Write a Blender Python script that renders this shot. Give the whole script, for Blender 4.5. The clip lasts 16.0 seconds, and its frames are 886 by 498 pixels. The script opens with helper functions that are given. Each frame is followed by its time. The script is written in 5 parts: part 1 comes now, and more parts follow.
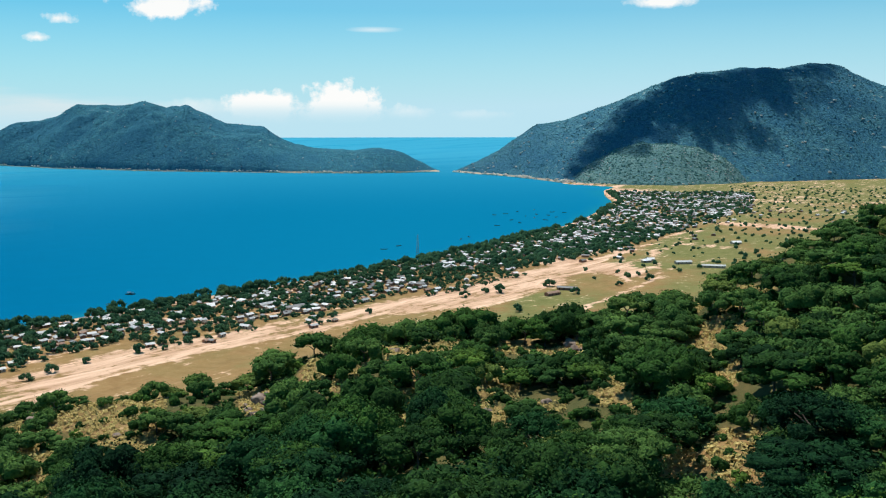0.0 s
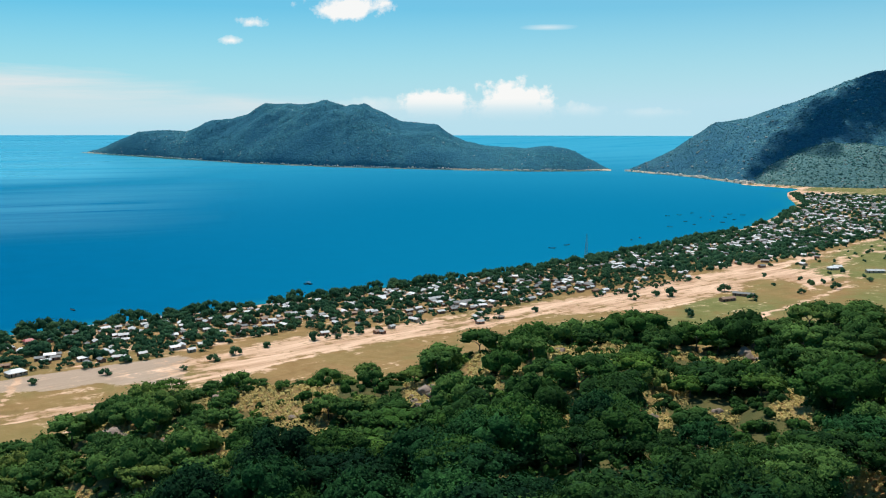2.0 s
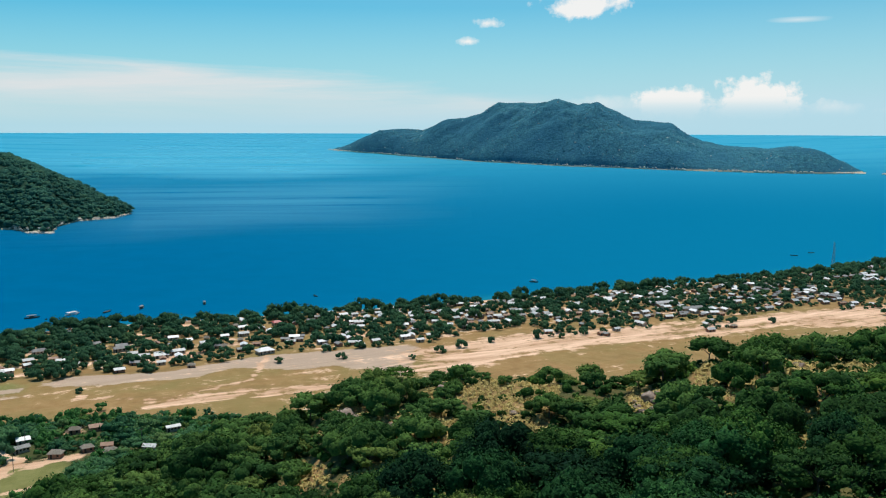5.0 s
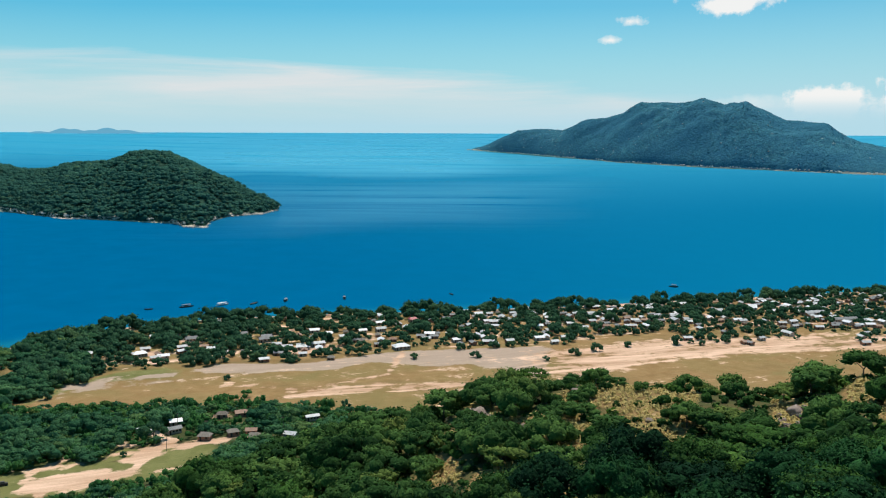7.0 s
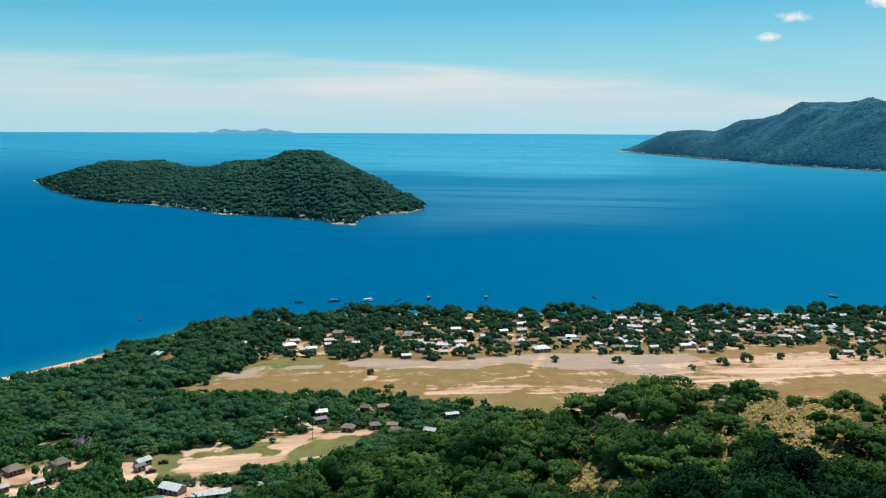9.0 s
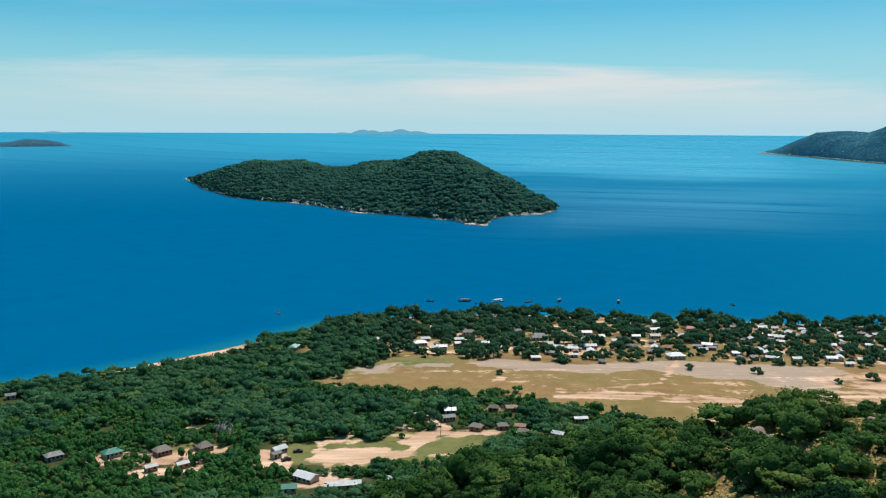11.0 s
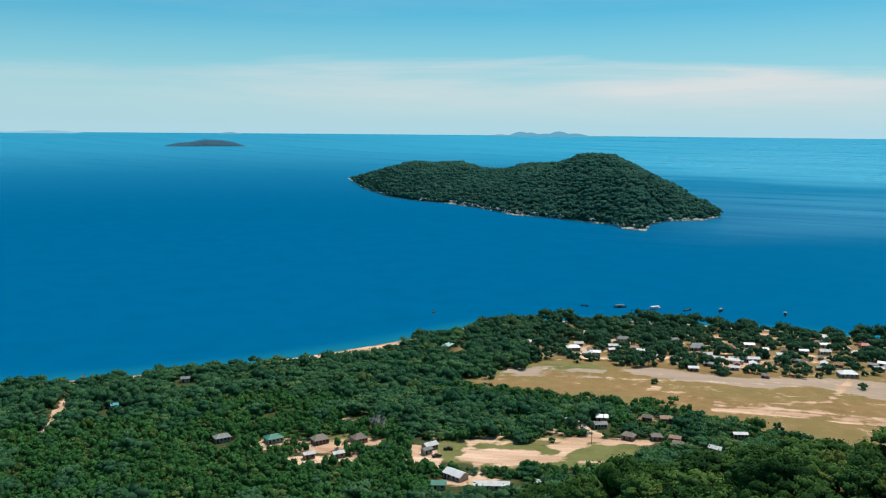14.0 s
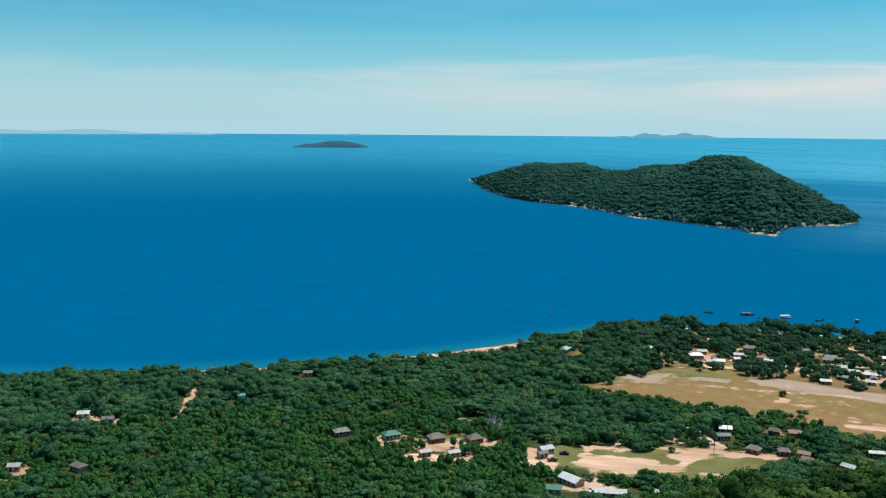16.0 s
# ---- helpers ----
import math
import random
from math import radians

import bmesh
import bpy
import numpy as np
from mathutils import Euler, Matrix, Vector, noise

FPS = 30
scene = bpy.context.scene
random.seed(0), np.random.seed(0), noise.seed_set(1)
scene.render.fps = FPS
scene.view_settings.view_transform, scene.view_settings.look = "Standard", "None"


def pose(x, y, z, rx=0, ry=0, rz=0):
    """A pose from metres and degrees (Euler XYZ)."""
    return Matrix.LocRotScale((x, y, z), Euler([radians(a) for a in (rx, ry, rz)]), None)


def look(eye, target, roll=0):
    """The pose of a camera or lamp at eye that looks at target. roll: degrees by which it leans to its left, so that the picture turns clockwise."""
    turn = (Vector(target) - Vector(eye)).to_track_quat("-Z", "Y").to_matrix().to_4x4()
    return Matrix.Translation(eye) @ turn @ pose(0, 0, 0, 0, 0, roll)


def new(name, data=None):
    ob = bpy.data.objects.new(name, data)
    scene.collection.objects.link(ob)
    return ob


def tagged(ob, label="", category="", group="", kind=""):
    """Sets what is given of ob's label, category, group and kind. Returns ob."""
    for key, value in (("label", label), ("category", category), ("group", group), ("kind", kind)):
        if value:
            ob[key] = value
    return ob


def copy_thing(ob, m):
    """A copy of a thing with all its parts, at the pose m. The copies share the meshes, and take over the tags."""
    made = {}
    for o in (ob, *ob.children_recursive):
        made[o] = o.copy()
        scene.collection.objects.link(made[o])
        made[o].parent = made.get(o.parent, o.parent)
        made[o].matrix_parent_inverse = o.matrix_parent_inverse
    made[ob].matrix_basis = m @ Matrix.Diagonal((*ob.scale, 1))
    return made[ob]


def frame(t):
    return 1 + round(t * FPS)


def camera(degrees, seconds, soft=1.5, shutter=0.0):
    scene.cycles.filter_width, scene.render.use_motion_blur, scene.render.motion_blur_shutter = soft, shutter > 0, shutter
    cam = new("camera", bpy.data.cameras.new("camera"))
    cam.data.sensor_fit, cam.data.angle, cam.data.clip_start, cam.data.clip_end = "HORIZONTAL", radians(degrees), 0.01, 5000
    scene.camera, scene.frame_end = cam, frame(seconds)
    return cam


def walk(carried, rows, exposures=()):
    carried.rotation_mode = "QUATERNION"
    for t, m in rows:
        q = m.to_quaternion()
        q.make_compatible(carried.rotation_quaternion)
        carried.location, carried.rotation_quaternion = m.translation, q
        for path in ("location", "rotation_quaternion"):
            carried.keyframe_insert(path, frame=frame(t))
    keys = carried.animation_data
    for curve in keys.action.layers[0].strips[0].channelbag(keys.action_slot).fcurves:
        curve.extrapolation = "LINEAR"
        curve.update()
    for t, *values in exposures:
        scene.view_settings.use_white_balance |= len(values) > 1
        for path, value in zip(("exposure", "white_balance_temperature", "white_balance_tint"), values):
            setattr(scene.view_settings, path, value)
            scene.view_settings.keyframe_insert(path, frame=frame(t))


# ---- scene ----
# The camera stands still, 150 m over the lake, and pans to its left.
EYE = 150.0
cam = camera(53.56, 16.0, soft=1.12)
PAN = [  # seconds, yaw, pitch, roll
    (0.0, 0.00, -7.61, -0.06),
    (0.5, 2.29, -7.64, -0.03),
    (1.0, 5.01, -7.66, -0.00),
    (1.5, 8.09, -7.69, 0.04),
    (2.0, 11.03, -7.74, 0.10),
    (2.5, 13.59, -7.79, 0.12),
    (3.0, 16.04, -7.82, 0.12),
    (3.5, 18.66, -7.83, 0.13),
    (4.0, 21.21, -7.84, 0.14),
    (6.5, 32.55, -7.86, 0.24),
    (7.0, 34.84, -7.87, 0.24),
    (7.5, 37.05, -7.86, 0.26),
    (8.0, 39.24, -7.86, 0.28),
    (8.5, 41.62, -7.86, 0.28),
    (9.0, 44.22, -7.86, 0.28),
    (9.5, 46.73, -7.86, 0.27),
    (12.0, 56.02, -7.83, 0.35),
    (12.5, 57.47, -7.82, 0.39),
    (13.0, 59.17, -7.80, 0.42),
    (13.5, 61.08, -7.78, 0.45),
    (14.0, 63.05, -7.78, 0.48),
    (14.5, 65.02, -7.77, 0.49),
    (15.0, 66.98, -7.76, 0.48),
    (15.5, 68.94, -7.76, 0.47),
    (16.0, 70.88, -7.75, 0.45),
]
walk(cam, [(t, pose(0, 0, EYE, 90 + pitch, 0, yaw) @ pose(0, 0, 0, 0, 0, roll)) for t, yaw, pitch, roll in PAN],
     [(0.0, 0.14), (2.0, 0.08), (4.0, 0.0), (9.0, 0.02), (12.0, -0.03), (16.0, -0.04)])
scene.view_settings.exposure = 0.0

# ---- sky, sun, clouds ----
SUN_AZ, SUN_EL = 30.0, 70.0      # degrees: to the left of +y, and up
sun_way = Vector((-math.sin(radians(SUN_AZ)) * math.cos(radians(SUN_EL)), math.cos(radians(SUN_AZ)) * math.cos(radians(SUN_EL)), math.sin(radians(SUN_EL))))
sun = new("sun", bpy.data.lights.new("sun", "SUN"))
sun.data.energy, sun.data.angle, sun.data.color = 4.6, radians(0.5), (1.0, 0.95, 0.87)
sun.matrix_world = look((0, 0, 900), Vector((0, 0, 900)) - sun_way)


class Nodes:
    """Short calls for building a node tree."""

    def __init__(self, tree):
        self.tree = tree
        tree.nodes.clear()

    def add(self, kind, links=(), **values):
        n = self.tree.nodes.new(kind)
        for key, value in values.items():
            setattr(n, key, value)
        for key, value in dict(links).items():
            if isinstance(value, bpy.types.NodeSocket):
                self.tree.links.new(value, n.inputs[key])
            else:
                n.inputs[key].default_value = value
        return n

    def math(self, op, a, b=0.0, clamp=False):
        return self.add("ShaderNodeMath", {0: a, 1: b}, operation=op, use_clamp=clamp).outputs[0]

    def noise(self, where, scale, detail=4.0, rough=0.55, warp=0.0):
        return self.add("ShaderNodeTexNoise", {"Vector": where, "Scale": scale, "Detail": detail, "Roughness": rough, "Distortion": warp}).outputs["Fac"]

    def remap(self, x, lo, hi, a=0.0, b=1.0):
        return self.add("ShaderNodeMapRange", {"Value": x, "From Min": lo, "From Max": hi, "To Min": a, "To Max": b}).outputs[0]

    def mix(self, fac, a, b):
        n = self.add("ShaderNodeMix", data_type="RGBA")
        for key, value in ((0, fac), (6, a), (7, b)):
            if isinstance(value, bpy.types.NodeSocket):
                self.tree.links.new(value, n.inputs[key])
            else:
                n.inputs[key].default_value = value if key == 0 else (*value[:3], 1)
        return n.outputs[2]


world = bpy.data.worlds.new("sky")
scene.world = world
world.use_nodes = True
N = Nodes(world.node_tree)
sky = N.add("ShaderNodeTexSky", sky_type="NISHITA", sun_disc=False, sun_elevation=radians(SUN_EL), sun_rotation=radians(-SUN_AZ),
            altitude=600.0, air_density=1.0, dust_density=0.6, ozone_density=2.0)
way = N.add("ShaderNodeTexCoord").outputs["Generated"]
sep = N.add("ShaderNodeSeparateXYZ", {0: way})
azim = N.math("MULTIPLY", N.math("ARCTAN2", N.math("MULTIPLY", sep.outputs[0], -1.0), sep.outputs[1]), 180 / math.pi)
elev = N.math("MULTIPLY", N.math("ARCSINE", sep.outputs[2]), 180 / math.pi)
flat = N.add("ShaderNodeCombineXYZ", {0: azim, 1: elev, 2: 0.0}).outputs[0]
puff = N.noise(flat, 0.8, 9.0, 0.64)
wisp = N.noise(N.add("ShaderNodeVectorMath", {0: flat, 1: (0.05, 0.55, 1.0)}, operation="MULTIPLY").outputs[0], 1.0, 7.0, 0.6, 0.4)


def cloud(az, el, wide, high, ragged, soft, source, base=None):
    """Cover of one cloud: an ellipse about (az, el), frayed by noise, flat at its base."""
    dx = N.math("DIVIDE", N.math("SUBTRACT", azim, az), wide)
    dy = N.math("DIVIDE", N.math("SUBTRACT", elev, el), high)
    r = N.math("SQRT", N.math("ADD", N.math("MULTIPLY", dx, dx), N.math("MULTIPLY", dy, dy)))
    body = N.math("ADD", N.math("SUBTRACT", 1.0, r), N.math("MULTIPLY", N.math("SUBTRACT", source, 0.5), ragged))
    cover = N.remap(body, 0.0, soft)
    if base is not None:
        cover = N.math("MULTIPLY", cover, N.remap(elev, base - 0.2, base + 1.0))
    return cover


cover = None
for args in ((17.0, 7.6, 2.7, 0.95, 2.0, 0.45, puff), (23.1, 6.6, 1.0, 0.36, 3.0, 0.9, puff), (24.3, 5.45, 0.65, 0.26, 3.0, 1.0, puff),
             (-13.7, 7.9, 2.2, 0.45, 1.4, 0.5, puff), (11.2, 1.5, 3.0, 1.15, 2.1, 0.4, puff, 0.7), (6.4, 1.6, 2.9, 1.6, 2.1, 0.35, puff, 0.7), (15.0, 1.4, 3.2, 0.7, 1.6, 1.4, puff, 0.9),
             (2.2, 1.15, 1.7, 0.6, 1.8, 0.7, puff, 0.8), (-2.2, 1.05, 2.3, 0.4, 1.8, 0.9, puff, 0.7), (4.4, 6.4, 2.0, 0.22, 1.8, 1.6, wisp)):
    c = cloud(*args)
    cover = c if cover is None else N.math("MAXIMUM", cover, c)
# a long bank of thin high cloud over the lake, its top ragged, thinning to the left
top = N.math("ADD", N.remap(azim, 15.0, 44.0, 1.8, 4.0), N.math("MULTIPLY", N.math("SUBTRACT", wisp, 0.5), 4.2))
bank = N.math("MULTIPLY", N.remap(N.math("SUBTRACT", top, elev), -0.45, 1.0), N.math("MULTIPLY", N.remap(elev, 0.1, 2.2), N.remap(azim, 6.0, 22.0)))
bank = N.math("MULTIPLY", bank, N.math("MULTIPLY", N.remap(azim, 52.0, 84.0, 1.0, 0.30), N.remap(wisp, 0.32, 0.62, 0.62, 1.0)))
veil = N.math("MULTIPLY", N.math("MULTIPLY", N.remap(wisp, 0.35, 0.85), N.remap(elev, 0.0, 3.0)), N.remap(elev, 14.0, 5.0, 0.0, 0.30))
haze = N.math("ADD", N.remap(elev, 7.5, 0.0, 0.0, 0.95), N.math("MULTIPLY", N.remap(azim, 55.0, -15.0, 0.0, 0.30), N.remap(elev, 20.0, 8.0)), True)
soft = N.math("MAXIMUM", haze, veil)
tinted = N.add("ShaderNodeMix", data_type="RGBA", blend_type="MULTIPLY")
tinted.inputs[0].default_value, tinted.inputs[7].default_value = 1.0, (0.27, 0.92, 1.03, 1)
N.tree.links.new(sky.outputs[0], tinted.inputs[6])
blue = N.add("ShaderNodeBackground", {"Color": tinted.outputs[2], "Strength": 0.10})
pale = N.add("ShaderNodeBackground", {"Color": (0.46, 0.70, 0.80, 1), "Strength": 1.0})
white = N.add("ShaderNodeBackground", {"Color": (0.94, 0.93, 0.91, 1), "Strength": 0.97})
m1 = N.add("ShaderNodeMixShader", {0: soft, 1: blue.outputs[0], 2: pale.outputs[0]})
grey = N.add("ShaderNodeBackground", {"Color": (0.80, 0.82, 0.83, 1), "Strength": 0.93})
m0 = N.add("ShaderNodeMixShader", {0: N.math("MULTIPLY", bank, N.remap(wisp, 0.2, 0.7, 0.6, 0.95)), 1: m1.outputs[0], 2: grey.outputs[0]})
m2 = N.add("ShaderNodeMixShader", {0: N.math("MULTIPLY", cover, N.remap(elev, 0.9, 2.0, 0.30, 0.95)), 1: m0.outputs[0], 2: white.outputs[0]})
N.add("ShaderNodeOutputWorld", {0: m2.outputs[0]})


# ---- materials ----
def material(name):
    m = bpy.data.materials.new(name)
    m.use_nodes = True
    n = Nodes(m.node_tree)
    return m, n


def finish(n, color, rough, bump=None, metal=0.0, strength=0.3, distance=0.1, spec=0.5, extra=None):
    links = {"Base Color": color, "Roughness": rough, "Metallic": metal, "Specular IOR Level": spec}
    if bump is not None:
        links["Normal"] = n.add("ShaderNodeBump", {"Height": bump, "Strength": strength, "Distance": distance}).outputs[0]
    if extra:
        links.update(extra)
    shader = n.add("ShaderNodeBsdfPrincipled", links).outputs[0]
    n.add("ShaderNodeOutputMaterial", {0: shader})
    return shader


def plain(name, dark, light, scale=1.0, rough=0.8, metal=0.0, bump=0.2, fine=8.0, vary=0.25):
    """A surface of two near tones, mottled at two scales, a little different on every object."""
    m, n = material(name)
    where = n.add("ShaderNodeTexCoord").outputs["Object"]
    a, b = n.noise(where, scale, 3.0), n.noise(where, scale * fine, 4.0, 0.65)
    rnd = n.add("ShaderNodeObjectInfo").outputs["Random"]
    f = n.math("ADD", n.math("ADD", n.math("MULTIPLY", a, 0.6), n.math("MULTIPLY", b, 0.4)), n.math("MULTIPLY", n.math("SUBTRACT", rnd, 0.5), vary))
    finish(n, n.mix(n.remap(f, 0.3, 0.75), dark, light), n.remap(b, 0.2, 0.8, rough - 0.08, min(1.0, rough + 0.08)), b, metal, bump, 0.05)
    return m


def foliage(name, dark, light, dry=(0.14, 0.13, 0.03), through_light=0.16, grain=1.5, deep=0.5, skew=1.0):
    """Leaves: every tree its own tone, every leaf clump a little off it."""
    m, n = material(name)
    tint = n.add("ShaderNodeAttribute", attribute_name="tint").outputs["Fac"]
    rnd = n.add("ShaderNodeObjectInfo").outputs["Random"]
    leaf = n.add("ShaderNodeNewGeometry").outputs["Random Per Island"]
    tone = n.math("POWER", n.math("FRACT", n.math("ADD", tint, rnd)), skew)
    f = n.math("ADD", n.math("MULTIPLY", tone, 0.65), n.math("MULTIPLY", leaf, 0.35))
    col = n.mix(f, dark, light)
    col = n.mix(n.remap(tone, 0.86, 1.0, 0.0, 0.65), col, dry)
    where = n.add("ShaderNodeNewGeometry").outputs["Position"]
    leafy = n.add("ShaderNodeTexVoronoi", {"Vector": where, "Scale": grain, "Randomness": 1.0}, feature="F1").outputs["Distance"]
    clump = n.noise(where, grain * 0.9, 3.0, 0.7)
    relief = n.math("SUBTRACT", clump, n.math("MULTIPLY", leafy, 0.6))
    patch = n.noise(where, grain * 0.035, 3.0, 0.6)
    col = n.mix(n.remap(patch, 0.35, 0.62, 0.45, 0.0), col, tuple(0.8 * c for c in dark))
    # Hollows between leaf clumps are painted dark, as shaded gaps
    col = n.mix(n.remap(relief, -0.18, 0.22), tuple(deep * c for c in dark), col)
    bump = n.add("ShaderNodeBump", {"Height": relief, "Strength": min(0.9, 0.10 + 0.8 * grain), "Distance": min(0.55 / grain, 2.0)}).outputs[0]
    a = n.add("ShaderNodeBsdfPrincipled", {"Base Color": col, "Roughness": 0.9, "Specular IOR Level": 0.06, "Normal": bump}).outputs[0]
    b = n.add("ShaderNodeBsdfTranslucent", {"Color": col}).outputs[0]
    n.add("ShaderNodeOutputMaterial", {0: n.add("ShaderNodeMixShader", {0: through_light, 1: a, 2: b}).outputs[0]})
    return m


def water_material():
    m, n = material("lake_water")
    where = n.add("ShaderNodeNewGeometry").outputs["Position"]
    ripple = n.noise(where, 0.35, 4.0, 0.6)
    swell = n.noise(where, 0.03, 3.0, 0.5)
    along = n.add("ShaderNodeVectorRotate", {"Vector": where, "Angle": radians(-36)}, rotation_type="Z_AXIS").outputs[0]
    lane = n.noise(n.add("ShaderNodeVectorMath", {0: along, 1: (0.0011, 0.0085, 0.0)}, operation="MULTIPLY").outputs[0], 1.0, 5.0, 0.6, 0.6)
    height = n.math("ADD", n.math("MULTIPLY", ripple, 0.6), swell)
    calm = n.math("MULTIPLY", n.remap(lane, 0.36, 0.58), n.add("ShaderNodeAttribute", attribute_name="lanes").outputs["Fac"])
    far_sheen = n.add("ShaderNodeAttribute", attribute_name="far_sheen").outputs["Fac"]
    shallow = n.add("ShaderNodeAttribute", attribute_name="shallow").outputs["Fac"]
    col = n.mix(n.remap(swell, 0.3, 0.7), (0.0, 0.096, 0.211), (0.0, 0.105, 0.229))
    # Brighter sky reflection to the right, painted as a paler water colour
    col = n.mix(n.add("ShaderNodeAttribute", attribute_name="bay").outputs["Fac"], col, (0.002, 0.147, 0.267))
    # Far water painted paler, in place of grazing sky sheen and haze
    col = n.mix(far_sheen, col, (0.030, 0.285, 0.425))
    col = n.mix(shallow, col, (0.010, 0.185, 0.235))
    # Calm lanes: part of the mirrored sky is painted into the colour
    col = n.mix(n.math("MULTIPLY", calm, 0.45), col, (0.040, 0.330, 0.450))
    rough = n.remap(calm, 0.0, 1.0, 0.40, 0.24)
    bump = n.add("ShaderNodeBump", {"Height": height, "Strength": n.remap(calm, 0.0, 1.0, 0.42, 0.10), "Distance": 0.8}).outputs[0]
    shader = n.add("ShaderNodeBsdfPrincipled", {"Base Color": col, "Roughness": rough, "IOR": 1.33, "Specular IOR Level": n.remap(calm, 0.0, 1.0, 0.0, 0.55), "Normal": bump}).outputs[0]
    n.add("ShaderNodeOutputMaterial", {0: shader})
    return m


def ground_material():
    """Dry grass, with bare sand, wet mud, green turf and forest floor where the sheet's attributes say so."""
    m, n = material("ground")
    where = n.add("ShaderNodeNewGeometry").outputs["Position"]
    big, mid, fine = n.noise(where, 0.018, 5.0, 0.6, 0.8), n.noise(where, 0.11, 5.0, 0.65, 0.4), n.noise(where, 1.1, 4.0, 0.7)
    streak = n.noise(n.add("ShaderNodeVectorMath", {0: n.add("ShaderNodeVectorRotate", {"Vector": where, "Angle": radians(-52)}, rotation_type="Z_AXIS").outputs[0], 1: (0.012, 0.075, 0.0)}, operation="MULTIPLY").outputs[0], 1.0, 7.0, 0.68, 0.8)

    def area(name, lo, hi, ragged):
        a = n.add("ShaderNodeAttribute", attribute_name=name).outputs["Fac"]
        edge = n.math("ADD", n.math("MULTIPLY", n.math("SUBTRACT", mid, 0.5), ragged), n.math("MULTIPLY", n.math("SUBTRACT", streak, 0.5), ragged))
        return n.remap(n.math("ADD", a, edge), lo, hi)

    col = n.mix(n.remap(mid, 0.3, 0.7), (0.245, 0.140, 0.054), (0.335, 0.215, 0.092))
    col = n.mix(n.remap(streak, 0.30, 0.46, 0.55, 0.0), col, (0.16, 0.105, 0.045))
    col = n.mix(n.remap(big, 0.42, 0.66, 0.0, 0.60), col, (0.19, 0.165, 0.055))
    turf = n.mix(n.remap(mid, 0.3, 0.7), (0.125, 0.130, 0.036), (0.205, 0.200, 0.072))
    col = n.mix(area("green", 0.35, 0.65, 0.5), col, turf)
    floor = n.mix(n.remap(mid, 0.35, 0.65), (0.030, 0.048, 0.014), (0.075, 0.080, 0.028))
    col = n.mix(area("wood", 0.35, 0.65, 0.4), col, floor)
    mud = n.mix(n.remap(streak, 0.3, 0.7), (0.36, 0.262, 0.192), (0.47, 0.352, 0.265))
    col = n.mix(area("mud", 0.42, 0.58, 0.8), col, mud)
    sand = n.mix(n.remap(streak, 0.35, 0.65), (0.40, 0.225, 0.125), (0.82, 0.555, 0.390))
    col = n.mix(area("sand", 0.36, 0.62, 1.7), col, sand)
    col = n.mix(n.remap(fine, 0.25, 0.85, 0.0, 0.25), col, (0.10, 0.08, 0.04))
    finish(n, col, 0.95, n.math("ADD", fine, mid), 0.0, 0.5, 0.6, 0.1)
    return m


def slope_material(name, low, high, rock, relief=1.0, canopy=0.13):
    """Wooded rocky slope: dark scrub broken by pale outcrops."""
    m, n = material(name)
    where = n.add("ShaderNodeNewGeometry").outputs["Position"]
    a, b, c = n.noise(where, 0.006, 5.0, 0.6), n.noise(where, 0.045, 5.0, 0.7), n.noise(where, 0.25, 3.0, 0.7)
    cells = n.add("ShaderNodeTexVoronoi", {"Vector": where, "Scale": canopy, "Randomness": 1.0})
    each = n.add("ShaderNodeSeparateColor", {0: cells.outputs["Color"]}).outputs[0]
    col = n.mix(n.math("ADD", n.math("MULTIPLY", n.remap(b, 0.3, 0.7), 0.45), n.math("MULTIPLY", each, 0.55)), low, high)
    # Rims of the crown cells painted dark for the shade between trees
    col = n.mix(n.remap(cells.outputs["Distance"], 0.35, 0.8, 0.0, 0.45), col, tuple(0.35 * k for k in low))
    col = n.mix(n.remap(a, 0.38, 0.60, 0.55, 0.0), col, low)
    bare = n.math("MULTIPLY", n.remap(b, 0.62, 0.72), n.remap(a, 0.45, 0.6))
    col = n.mix(n.math("MULTIPLY", bare, 0.75), col, rock)
    shore = n.add("ShaderNodeAttribute", attribute_name="shore").outputs["Fac"]
    col = n.mix(n.remap(n.math("ADD", shore, n.math("MULTIPLY", n.math("SUBTRACT", b, 0.5), 0.9)), 0.45, 0.6), col, (0.50, 0.40, 0.28))
    finish(n, col, 0.9, n.math("SUBTRACT", n.math("ADD", b, n.math("MULTIPLY", c, 0.5)), n.math("MULTIPLY", cells.outputs["Distance"], 0.8)), 0.0, relief, 6.0, 0.1)
    return m


WATER, GROUND = water_material(), ground_material()
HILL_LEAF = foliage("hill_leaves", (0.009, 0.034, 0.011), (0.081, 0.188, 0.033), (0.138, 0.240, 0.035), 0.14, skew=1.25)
# Darker copy of the hill leaves, painted to dim the lower near slope
DIMMED_LEAF = foliage("dimmed_hill_leaves", (0.004, 0.023, 0.010), (0.027, 0.100, 0.027), (0.048, 0.150, 0.037), 0.08, skew=1.6)
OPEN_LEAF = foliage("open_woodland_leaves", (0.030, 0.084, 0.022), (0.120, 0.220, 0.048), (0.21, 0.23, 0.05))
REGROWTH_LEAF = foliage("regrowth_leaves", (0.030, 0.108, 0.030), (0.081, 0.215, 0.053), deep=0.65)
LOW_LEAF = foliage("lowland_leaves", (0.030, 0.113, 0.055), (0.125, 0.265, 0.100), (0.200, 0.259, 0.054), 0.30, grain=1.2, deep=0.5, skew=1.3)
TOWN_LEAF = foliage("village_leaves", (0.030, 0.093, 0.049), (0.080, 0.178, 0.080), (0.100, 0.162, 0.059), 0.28)
